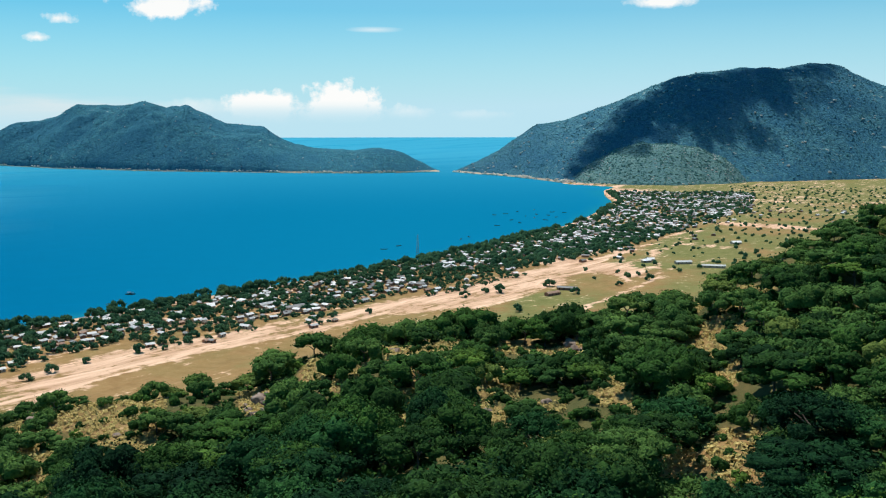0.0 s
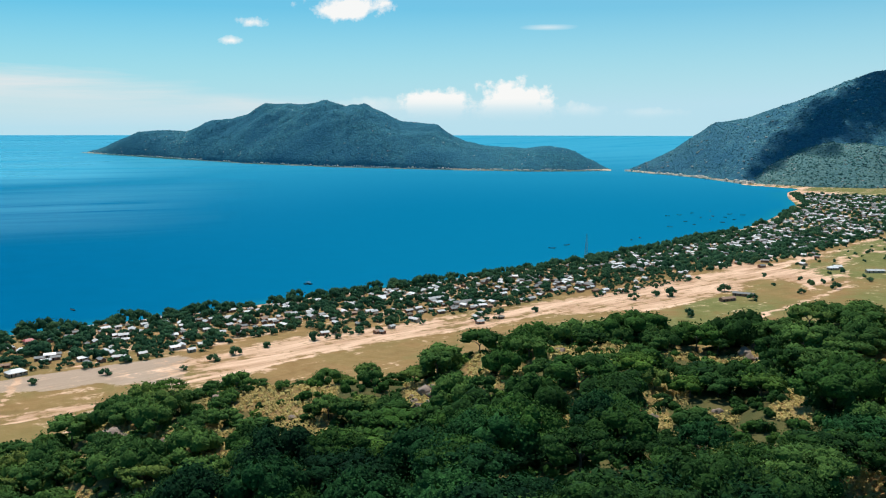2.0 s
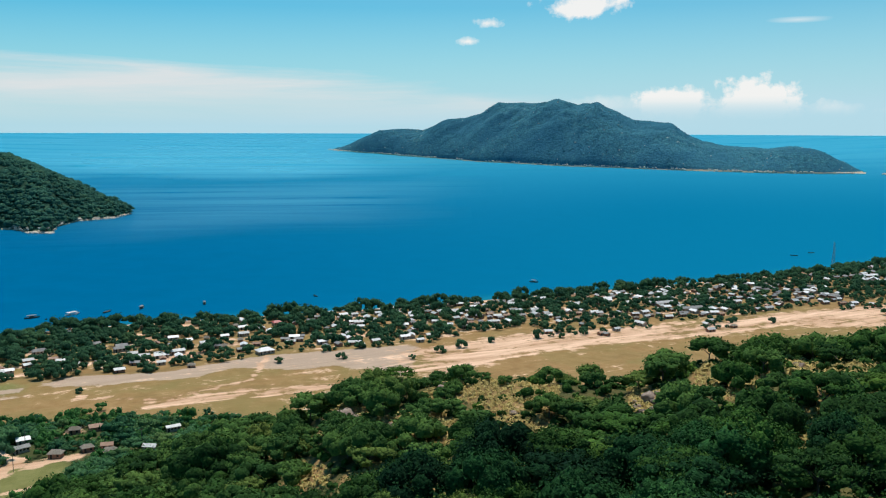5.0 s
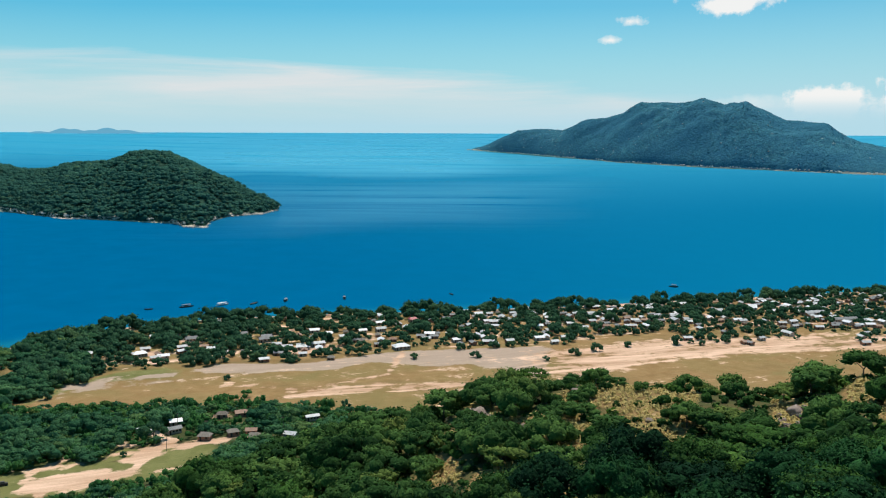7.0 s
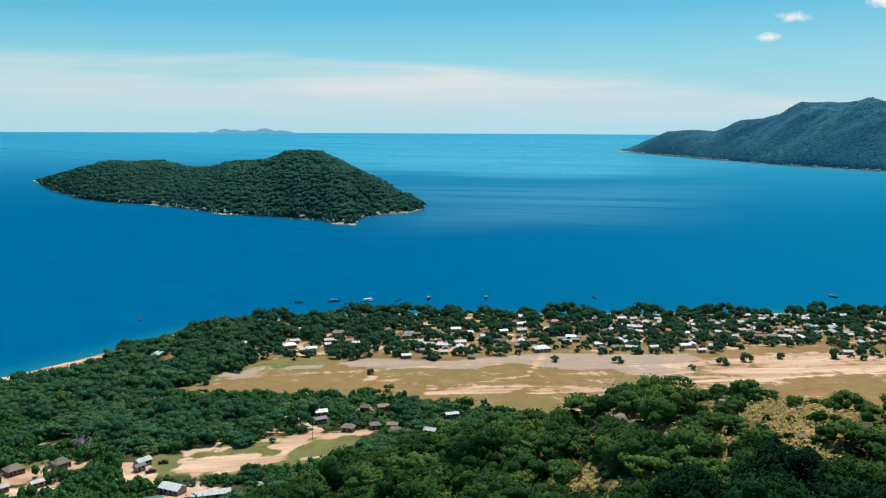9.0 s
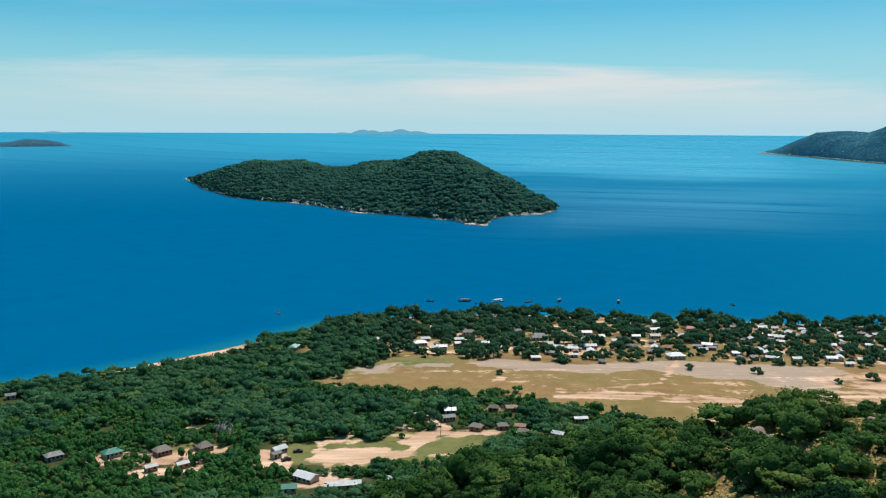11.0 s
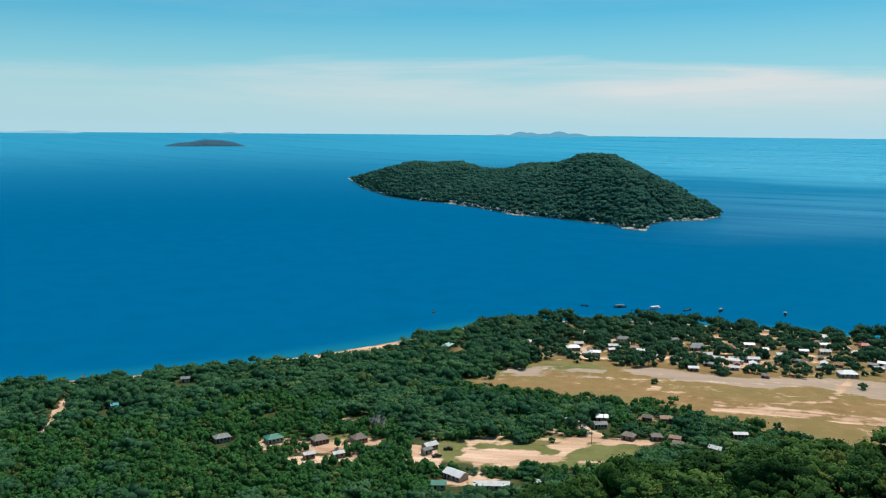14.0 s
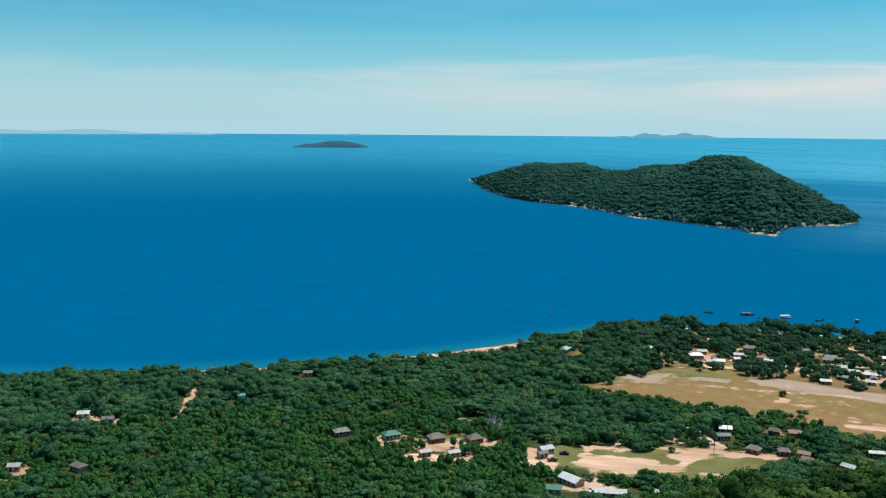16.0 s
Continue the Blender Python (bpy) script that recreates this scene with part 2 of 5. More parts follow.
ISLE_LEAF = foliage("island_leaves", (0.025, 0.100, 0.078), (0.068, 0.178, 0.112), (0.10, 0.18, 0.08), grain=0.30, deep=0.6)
# Far and mountain leaves have the blue of the air's haze mixed in
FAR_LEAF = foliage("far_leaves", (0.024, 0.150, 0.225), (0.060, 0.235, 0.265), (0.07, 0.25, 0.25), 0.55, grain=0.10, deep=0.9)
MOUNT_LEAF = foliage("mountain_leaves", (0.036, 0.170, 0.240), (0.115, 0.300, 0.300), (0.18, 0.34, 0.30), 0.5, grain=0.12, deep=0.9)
STRAW = foliage("dry_grass", (0.36, 0.275, 0.095), (0.62, 0.495, 0.200), (0.30, 0.30, 0.09), deep=0.75)
BARK = plain("bark", (0.07, 0.055, 0.045), (0.17, 0.14, 0.11), 0.8)
PALE_BARK = plain("grey_bark", (0.16, 0.15, 0.14), (0.30, 0.28, 0.26), 0.8)
STONE = plain("granite", (0.09, 0.066, 0.052), (0.33, 0.245, 0.19), 0.35, 0.85, 0.0, 0.6)
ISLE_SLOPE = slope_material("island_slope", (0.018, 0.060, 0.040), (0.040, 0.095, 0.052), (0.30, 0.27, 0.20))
# Far slopes carry the bluish distance haze in their base colours
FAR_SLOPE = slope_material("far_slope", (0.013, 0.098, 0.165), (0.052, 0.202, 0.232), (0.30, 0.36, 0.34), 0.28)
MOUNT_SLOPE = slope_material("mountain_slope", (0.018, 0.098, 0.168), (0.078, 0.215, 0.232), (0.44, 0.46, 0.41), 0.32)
SPUR_SLOPE = slope_material("spur_slope", (0.060, 0.145, 0.155), (0.135, 0.230, 0.205), (0.42, 0.42, 0.37), 0.3)
SPUR_LEAF = foliage("spur_leaves", (0.055, 0.160, 0.160), (0.130, 0.255, 0.205), (0.18, 0.25, 0.16), grain=0.15, deep=0.8)
ROOFS = {
    "bright": plain("galvanised_sheet", (0.27, 0.275, 0.27), (0.54, 0.55, 0.54), 0.4, 0.6, 0.05, 0.1),
    "dull": plain("weathered_sheet", (0.10, 0.10, 0.097), (0.24, 0.24, 0.23), 0.4, 0.7, 0.0, 0.1),
    "rust": plain("rusted_sheet", (0.20, 0.11, 0.07), (0.34, 0.22, 0.15), 0.5, 0.75, 0.1, 0.1),
    "white": plain("white_painted_sheet", (0.52, 0.52, 0.51), (0.70, 0.70, 0.69), 0.3, 0.5, 0.0, 0.1),
    "thatch": plain("grey_thatch", (0.14, 0.115, 0.085), (0.27, 0.235, 0.19), 1.2, 0.95, 0.0, 0.7),
    "green": plain("green_sheet", (0.010, 0.125, 0.085), (0.025, 0.20, 0.135), 0.4, 0.65, 0.0, 0.1),
    "red": plain("red_sheet", (0.30, 0.05, 0.05), (0.42, 0.09, 0.08), 0.4, 0.55, 0.0, 0.1),
    "blue": plain("blue_sheet", (0.02, 0.24, 0.36), (0.05, 0.36, 0.50), 0.4, 0.5, 0.0, 0.1),
    "pale_green": plain("pale_green_sheet", (0.26, 0.42, 0.34), (0.38, 0.54, 0.45), 0.4, 0.5, 0.0, 0.1),
}
BRICK = plain("red_brick_wall", (0.22, 0.11, 0.07), (0.36, 0.20, 0.13), 0.8)
PLASTER = plain("lime_plaster", (0.32, 0.265, 0.205), (0.52, 0.445, 0.36), 0.6)
HOLLOW = plain("dark_timber", (0.020, 0.017, 0.014), (0.05, 0.04, 0.032), 1.0)
STEEL = plain("grey_steel", (0.22, 0.22, 0.22), (0.36, 0.36, 0.36), 1.0, 0.5, 0.6)
HULL = plain("boat_timber", (0.08, 0.07, 0.06), (0.18, 0.16, 0.13), 1.0)
WHITE_HULL = plain("white_boat_paint", (0.66, 0.67, 0.67), (0.82, 0.82, 0.82), 1.0, 0.4)
# Far shores are sheets that glow in a haze colour, unlit by sun
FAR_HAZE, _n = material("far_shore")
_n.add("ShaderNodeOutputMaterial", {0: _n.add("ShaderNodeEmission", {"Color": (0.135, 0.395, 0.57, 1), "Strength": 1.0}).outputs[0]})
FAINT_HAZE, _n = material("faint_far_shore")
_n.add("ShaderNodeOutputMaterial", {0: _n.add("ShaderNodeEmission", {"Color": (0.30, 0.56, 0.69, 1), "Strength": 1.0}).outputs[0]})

# ---- numbers that shape the land ----
rng = np.random.default_rng(7)
_perm = np.random.default_rng(3).random((256, 256))


def vnoise(x, y):
    i, j = np.floor(x).astype(int), np.floor(y).astype(int)
    u, v = x - i, y - j
    u, v = u * u * (3 - 2 * u), v * v * (3 - 2 * v)
    p = lambda a, b: _perm[a % 256, b % 256]
    return (p(i, j) * (1 - u) + p(i + 1, j) * u) * (1 - v) + (p(i, j + 1) * (1 - u) + p(i + 1, j + 1) * u) * v


def fbm(x, y, size, octaves=4, rough=0.5):
    """Noise about 0, from -0.5 to 0.5, with lumps of that size in metres."""
    out, amp, total = 0.0, 1.0, 0.0
    for k in range(octaves):
        out = out + amp * (vnoise(x / size + 17.3 * k, y / size + 9.1 * k) - 0.5)
        total += amp
        amp, size = amp * rough, size / 2.03
    return out / total * 1.6


def smooth(x, lo, hi):
    t = np.clip((x - lo) / (hi - lo), 0, 1)
    return t * t * (3 - 2 * t)


def place(az, r):
    """Metres east and north of the camera for a bearing (degrees to the left of +y) and a range."""
    a = np.radians(az)
    return -np.sin(a) * r, np.cos(a) * r


def drawn_in(x, y, z):
    """Beyond 2.2 km the world is drawn in towards the camera, so that the lake's horizon lies within 4.9 km."""
    r = np.hypot(x, y)
    near_r = np.linspace(2200.0, 4900.0, 200)
    true_r = EYE * near_r / (EYE - 119.0 * ((near_r - 2200.0) / 2700.0) ** 2)
    s = np.where(r > 2200.0, np.interp(r, true_r, near_r) / np.maximum(r, 1.0), 1.0)
    return x * s, y * s, EYE + (z - EYE) * s


SHORE = np.array([(-900, -1500), (-640, -330), (-580, -100), (-556, 0), (-547, 65), (-545, 134), (-546, 173), (-555, 230), (-566, 279), (-578, 318), (-570, 385),
                  (-535, 455), (-477, 515), (-416, 575), (-334, 657), (-236, 775), (-200, 815), (-100, 935), (-17, 1046), (92, 1225), (192, 1395),
                  (250, 1530), (362, 1870), (384, 2083), (410, 2244), (470, 2400), (353, 2539), (342, 2716), (223, 2998), (45, 3297)], float)
LAND = np.vstack([SHORE, [(300, 3900), (4700, 3900), (4700, -4700), (-900, -4700)]])


def inland(x, y):
    """Metres from the shore: positive on land."""
    best = np.full(np.shape(x), 1e9)
    for (ax, ay), (bx, by) in zip(SHORE[:-1], SHORE[1:]):
        dx, dy = bx - ax, by - ay
        t = np.clip(((x - ax) * dx + (y - ay) * dy) / (dx * dx + dy * dy), 0, 1)
        best = np.minimum(best, np.hypot(x - ax - t * dx, y - ay - t * dy))
    inside = np.zeros(np.shape(x), bool)
    for (ax, ay), (bx, by) in zip(LAND, np.roll(LAND, -1, 0)):
        cross = (ay > y) != (by > y)
        inside ^= cross & (x < (bx - ax) * (y - ay) / (by - ay + 1e-12) + ax)
    return np.where(inside, best, -best)


CREST_AZ = [-180, -60, -27, -23, -20.5, -18, -16, -12, -8, -4, 0, 3, 8.4, 10, 13.5, 18, 23, 28, 33, 36, 40, 42.5, 45, 51, 54, 58, 66, 80, 120, 180]
CREST_R = [290, 330, 330, 318, 308, 300, 294, 282, 275, 268, 262, 256, 246, 243, 238, 236, 237, 240, 243, 247, 251, 255, 260, 262, 262, 262, 260, 250, 250, 290]
CREST_Z = [70, 135, 121, 113, 105, 99, 92, 92, 88, 88, 90, 88, 87, 84, 80, 80, 80, 76, 71, 63, 60, 55, 49, 36, 28, 20, 13, 10, 10, 70]


def bearing(x, y):
    return np.degrees(np.arctan2(-x, y)), np.hypot(x, y)


def height(x, y):
    """The ground: lake bed, low plain, and the wooded hill under the camera."""
    x, y = np.asarray(x, float), np.asarray(y, float)
    sd = inland(x, y)
    low = np.where(sd < 0, np.maximum(sd * 0.12, -14.0), 2.2 * smooth(sd, 0, 14) + 1.0 * smooth(sd, 20, 120) + 2.0 * smooth(sd, 150, 300))
    low = low + fbm(x, y, 60, 3) * 0.7 * smooth(sd, 10, 60)
    az, r = bearing(x, y)
    rc, zc = np.interp(az, CREST_AZ, CREST_R), np.interp(az, CREST_AZ, CREST_Z)
    zc = zc + (78.0 - zc) * (1 - smooth(r, 20, 85))
    near = zc - 1.0 + (rc - r) * np.interp(az, [-30, -26, -18, -10, 0], [-0.15, -0.15, -0.07, -0.01, 0.02]) * smooth(r, 15, 80) + fbm(x, y, 45, 4) * 7.0
    fall = np.exp(-(np.maximum(r - rc, 0) / 62.0) ** 1.6)
    lift = np.maximum(near - low, 0) * np.where(r > rc, fall, 1.0)
    return low + lift


VILLAGE_AZ = [-25, -18.4, -16.8, -11.6, -8, -4.3, -0.6, 3.9, 8.4, 14.2, 21, 27.4, 32.5, 38, 44, 52, 56, 58.5, 62, 70]
VILLAGE_R = [1750, 1646, 1434, 1100, 1006, 906, 836, 766, 700, 672, 641, 592, 578, 569, 545, 558, 551, 537, 500, 470]
PLAIN_AZ = [-40, -8, 5, 20, 34, 39.5, 45, 54, 60, 63, 66]
PLAIN_R = [300, 300, 300, 300, 398, 430, 450, 474, 486, 490, 600]


# ---- meshes from arrays ----
def mesh_of(name, verts, faces, mats, index=None, smooth_shade=False, **attributes):
    """A mesh from arrays: faces all of one corner count."""
    me = bpy.data.meshes.new(name)
    n, k = faces.shape
    me.vertices.add(len(verts))
    me.vertices.foreach_set("co", np.ascontiguousarray(verts, np.float32).ravel())
    me.loops.add(n * k)
    me.loops.foreach_set("vertex_index", np.ascontiguousarray(faces, np.int32).ravel())
    me.polygons.add(n)
    me.polygons.foreach_set("loop_start", np.arange(0, n * k, k, dtype=np.int32))
    for m in mats:
        me.materials.append(m)
    if index is not None:
        me.polygons.foreach_set("material_index", np.ascontiguousarray(index, np.int32))
    me.polygons.foreach_set("use_smooth", np.full(n, smooth_shade))
    for key, values in attributes.items():
        a = me.attributes.new(key, "FLOAT", "FACE" if len(values) == n and len(values) != len(verts) else "POINT")
        a.data.foreach_set("value", np.ascontiguousarray(values, np.float32))
    me.update()
    me.validate()
    return me


def grid_faces(rows, cols, closed=False):
    i = np.arange(rows - 1)[:, None]
    j = np.arange(cols if closed else cols - 1)[None]
    k = (j + 1) % cols
    return np.stack([i * cols + j, i * cols + k, (i + 1) * cols + k, (i + 1) * cols + j], -1).reshape(-1, 4)


def part(name, bm, mat, parent, label=""):
    """Link a bmesh as one mesh object under a thing or a part."""
    me = bpy.data.meshes.new(name)
    bm.to_mesh(me)
    bm.free()
    me.materials.append(mat)
    ob = new(name, me)
    ob.parent = parent
    return tagged(ob, label)


def box(bm, x0, x1, y0, y1, z0, z1):
    v = [bm.verts.new((x, y, z)) for z in (z0, z1) for y in (y0, y1) for x in (x0, x1)]
    for f in ((0, 2, 3, 1), (4, 5, 7, 6), (0, 1, 5, 4), (2, 6, 7, 3), (0, 4, 6, 2), (1, 3, 7, 5)):
        bm.faces.new([v[i] for i in f])


# ---- ground and lake ----
view_az = np.arange(-32, 104.01, 0.40)
azs = np.concatenate([view_az, np.arange(109, 325, 4.0)])
rings = np.concatenate([[0.02, 10, 25, 40, 55, 75], np.geomspace(95, 2700, 290), np.geomspace(2760, 4600, 14)])
AA, RR = np.meshgrid(azs, rings)
gx, gy = place(AA, RR)
gz = height(gx, gy)
sd = inland(gx, gy)
vr, pr = np.interp(AA, VILLAGE_AZ, VILLAGE_R), np.interp(AA, PLAIN_AZ, PLAIN_R)
bend = fbm(gx, gy, 90, 4) * 60
on_hill = smooth(gz, 9, 16)
open_plain = smooth(RR - pr, -6, 8) * smooth(vr - RR, -4, 10) * smooth(66 - AA, 0, 4)
depth_in = np.clip((vr - RR) / np.maximum(vr - pr, 30), -1, 2)

strip = np.interp(AA, [-16, -11, -8, -4, 0, 4, 10, 14, 18, 24, 27, 31], [10, 60, 165, 150, 120, 84, 76, 90, 100, 104, 80, 40])
sand = 0.68 * smooth(vr - RR + bend * 0.4, 4, 22) * smooth(strip - (vr - RR) + bend * 0.7, -14, 16) * smooth(31 - AA, -3, 6)
sand = np.maximum(sand, 0.20 * open_plain * (1 - 0.6 * smooth(AA, 40, 50)) * (1 - 0.5 * smooth(32 - AA, 0, 8) * smooth(vr - RR + bend * 0.4, 50, 95)))
sand = np.maximum(sand, 0.46 * smooth(RR - vr, -6, 8) * smooth(sd, 6, 22) * smooth(62 - AA, 0, 20) * (0.55 + fbm(gx, gy, 28, 3)))
sand = np.maximum(sand, smooth(sd, 0.5, 4) * smooth(21 - sd, 0, 7))
for (px, py, rx, ry, turn, k) in ((-319, 198, 22, 6.5, 57, 1.0), (-294, 230, 11, 3, 57, .9), (-338, 162, 14, 6, 0, .95), (-326, 240, 14, 5, 100, 0.95), (-321, 228, 9, 4, 60, .9), (-313, 255, 14, 3.5, 60, 0.9), (-348, 164, 10, 7, 20, .95),
                                  (-303, 166, 12, 6, 60, 0.8), (-372, 135, 26, 8, 80, 0.8), (-388, 108, 18, 7, 80, .6), (-360, 124, 20, 6, 80, .7), (-316, 357, 34, 7, 55, 0.62),
                                  (-283, 392, 26, 8, 55, .7), (-480, 338, 16, 9, 60, 0.9), (-400, 420, 22, 12, 50, 0.9), (160, 950, 90, 32, -60, 0.85), (500, 1352, 80, 26, -40, 0.9),
                                  (-397, -55, 9, 6, 0, 0.9), (-462, -28, 16, 7, 80, 0.8), (-490, 24, 36, 2.6, 164, 1.0), (-408, 152, 8, 5, 0, 0.7), (-345, 280, 18, 6, 50, .7),
                                  (440, 2190, 60, 110, 0, 1.0), (700, 1850, 90, 40, 20, .5), (330, 1120, 60, 14, -40, .5)):
    c, s = math.cos(radians(turn)), math.sin(radians(turn))
    u, v = ((gx - px) * c + (gy - py) * s) / rx, (-(gx - px) * s + (gy - py) * c) / ry
    sand = np.maximum(sand, k * smooth(1.45 - np.hypot(u, v), 0, 0.7))
TRACKS = (((-489, 301), (-465, 331), (-461, 361), (-470, 379), (-508, 397)), ((-470, 379), (-477, 403), (-501, 427)), ((242, 1138), (204, 1052), (203, 998), (207, 953), (192, 889), (175, 836)), ((158, 968), (207, 953), (245, 918)), ((-308, 258), (-331, 243), (-350, 230), (-358, 222)), ((-331, 243), (-320, 229), (-308, 215)), ((-341, 184), (-322, 214)), ((-300, 276), (-327, 249), (-340, 205), (-372, 172)), ((-327, 249), (-365, 262), (-395, 270)), ((-283, 290), (-327, 249)), ((-352, 220), (-345, 190), (-300, 172)),
          ((-466, 18), (-495, 25), (-530, 34)), ((-518, 330), (-470, 322), (-440, 350), (-430, 400)), ((-340, 340), (-318, 400), (-345, 450)), ((-300, 395), (-330, 350), (-380, 330)),
          ((60, 800), (140, 900), (240, 1010), (400, 1330)), ((100, 690), (220, 870), (260, 1080)), ((-240, 500), (-170, 620), (-60, 740), (60, 860)), ((-372, 172), (-380, 130), (-398, 95)))
for line in TRACKS:
    for (ax, ay), (bx, by) in zip(line[:-1], line[1:]):
        dx, dy = bx - ax, by - ay
        t = np.clip(((gx - ax) * dx + (gy - ay) * dy) / (dx * dx + dy * dy), 0, 1)
        sand = np.maximum(sand, 0.72 * smooth(3.6 - np.hypot(gx - ax - t * dx, gy - ay - t * dy), 0, 2.5))
mud = open_plain * smooth(AA, 24, 31) * smooth(0.24 + bend / 110 - depth_in, 0, 0.2) * smooth(54 - AA, 0, 6)
mud = np.maximum(mud, 0.46 * open_plain * smooth(AA, 50, 53) * smooth(depth_in, 0.1, 0.3) * smooth(0.62 - depth_in, 0, 0.2))
for (px, py, rx, ry, turn) in ((-446, 281, 13, 6, 40), (-428, 318, 11, 5, 50), (-447, 297, 16, 3, 60)):
    c, s = math.cos(radians(turn)), math.sin(radians(turn))
    mud = np.maximum(mud, 0.75 * smooth(1.4 - np.hypot(((gx - px) * c + (gy - py) * s) / rx, (-(gx - px) * s + (gy - py) * c) / ry), 0, 0.6))
green = 0.85 * open_plain * smooth(AA, 49, 55) * smooth(0.50 + bend / 150 - depth_in, 0, .3) + 0.9 * open_plain * smooth(depth_in, 0.82, 1.0) * smooth(AA, 40, 48)
for (px, py, rx, ry, turn) in ((-336, 186, 20, 13, 60), (-305, 240, 26, 14, 60), (-343, 210, 30, 8, 60), (-300, 215, 18, 6, 60), (-380, 150, 20, 8, 80), (-318, 205, 28, 14, 60)):
    c, s = math.cos(radians(turn)), math.sin(radians(turn))
    green = np.maximum(green, smooth(1.4 - np.hypot(((gx - px) * c + (gy - py) * s) / rx, (-(gx - px) * s + (gy - py) * c) / ry), 0, 0.6))
green = np.maximum(green, 0.85 * smooth(vr - RR - strip + bend * 0.4, -4, 26) * smooth(36 - AA, 0, 10) * (1 - on_hill) * (0.7 + fbm(gx, gy, 80, 3)))
green = np.maximum(green, (0.62 * smooth(RR, 950, 1400) + 0.35 * smooth(RR, 1600, 2300)) * (0.85 + fbm(gx, gy, 160, 3)))
CLEARINGS = [(-69, 183, 8), (-80, 205, 6.5), (-2, 244, 8), (13, 227, 6), (70, 232, 10), (78, 246, 7), (44, 216, 6), (-30, 235, 7), (55, 158, 7), (-12, 215, 5), (-75, 150, 5), (-88, 178, 5), (-84, 132, 4), (-108, 190, 5), (-100, 148, 5), (-95, 162, 6), (30, 250, 5),
             (-122, 168, 5), (92, 262, 6), (-48, 176, 4), (20, 178, 5), (-20, 150, 4)]
# openings among the hill trees, as bearing, dip, and half widths of both
OPENINGS = [(-17.6, -14.3, 1.2, 1.3), (-11.7, -16.6, 1.3, 0.7), (-9.0, -13.5, 0.7, 0.9), (-19.5, -20.6, 1.2, 0.8), (-15.4, -20.5, 0.9, 0.9), (20.3, -18.1, 1.9, 1.5), (20.9, -20.5, 0.8, 1.6), (26.0, -19.4, 1.6, 0.9), (27.2, -20.5, 0.7, 0.7), (23.2, -16.9, 2.7, 0.7), (8.4, -15.2, 0.7, 0.8), (6.9, -16.0, 1.0, 0.5), (1.4, -14.9, 1.5, 0.8),
            (-3.5, -16.0, 1.3, 0.9), (2.3, -16.8, 0.8, 0.8), (2.6, -18.6, 1.4, 0.6), (-5.2, -13.8, 1.2, 0.5), (35.0, -22.0, 1.2, 0.6), (12.1, -17.5, 1.3, 0.9), (32.4, -17.8, 1.1, 0.8), (28.8, -20.1, 1.2, 0.5),
            (3.2, -14.4, 0.6, 0.4), (-8.7, -13.7, 0.6, 0.7), (-2.9, -18.1, 0.7, 0.5), (25.9, -17.3, 0.7, 0.4)]


def in_opening(x, y, z0, z1, wide, grow=1.0):
    """True where a thing from height z0 to z1, and that wide, would stand before an opening."""
    az, r = bearing(x, y)
    lo, hi, half = np.degrees(np.arctan2(z0 - EYE, r)), np.degrees(np.arctan2(z1 - EYE, r)), np.degrees(wide / r)
    hit = np.zeros(np.shape(x), bool)
    for a, e, da, de in OPENINGS:
        hit |= (np.abs(az - a) < (da + half) * grow) & (lo < e + de * grow) & (hi > e - de * grow)
    return hit


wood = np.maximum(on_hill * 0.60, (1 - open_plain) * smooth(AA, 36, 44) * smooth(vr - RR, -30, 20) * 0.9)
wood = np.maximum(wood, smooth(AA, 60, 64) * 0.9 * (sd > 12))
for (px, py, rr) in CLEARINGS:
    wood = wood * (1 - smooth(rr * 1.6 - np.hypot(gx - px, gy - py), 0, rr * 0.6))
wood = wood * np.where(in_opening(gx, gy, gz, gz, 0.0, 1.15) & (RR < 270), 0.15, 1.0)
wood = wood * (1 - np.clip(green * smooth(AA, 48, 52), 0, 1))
gx, gy, gz = drawn_in(gx, gy, gz)
gv = np.stack([gx, gy, gz], -1).reshape(-1, 3)
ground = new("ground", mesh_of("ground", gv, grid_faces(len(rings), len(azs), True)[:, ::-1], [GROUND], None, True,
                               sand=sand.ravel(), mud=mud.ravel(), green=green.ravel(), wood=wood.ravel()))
tagged(ground, "dry grass plain with bare sand below a wooded hill", "ground", kind="structure")

w_az = np.concatenate([np.arange(-40, 112, 1.0), np.arange(112, 320, 8.0)])
_nr = np.linspace(2230, 4900, 60)
w_r = np.concatenate([np.linspace(420, 900, 60), np.geomspace(930, 2200, 30), EYE * _nr / (EYE - 119.0 * ((_nr - 2200.0) / 2700.0) ** 2)])
AW, RW = np.meshgrid(w_az, w_r)
wx, wy = place(AW, RW)
near_shore = -inland(wx, wy)
shallow = 0.6 * smooth(34 - near_shore, 0, 34) ** 1.5 * (RW < 2500)
# share of the painted sheen, growing with distance
far_sheen = smooth(np.log(RW), math.log(1500), math.log(9000))
far_sheen = np.clip(far_sheen + 0.16 * smooth(AW, 10, 28) * smooth(56 - AW, 0, 14) * smooth(RW, 900, 2200) * (1 - 0.6 * smooth(RW, 3500, 7000)), 0, 1) * (1 - 0.28 * smooth(AW, 54, 76))
sway, reach = fbm(wx, wy, 700, 3) * 9, 1 + 0.5 * fbm(wx + 5000, wy, 800, 3)
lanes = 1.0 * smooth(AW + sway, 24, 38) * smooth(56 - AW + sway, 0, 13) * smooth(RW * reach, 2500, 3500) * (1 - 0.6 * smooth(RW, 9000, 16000))
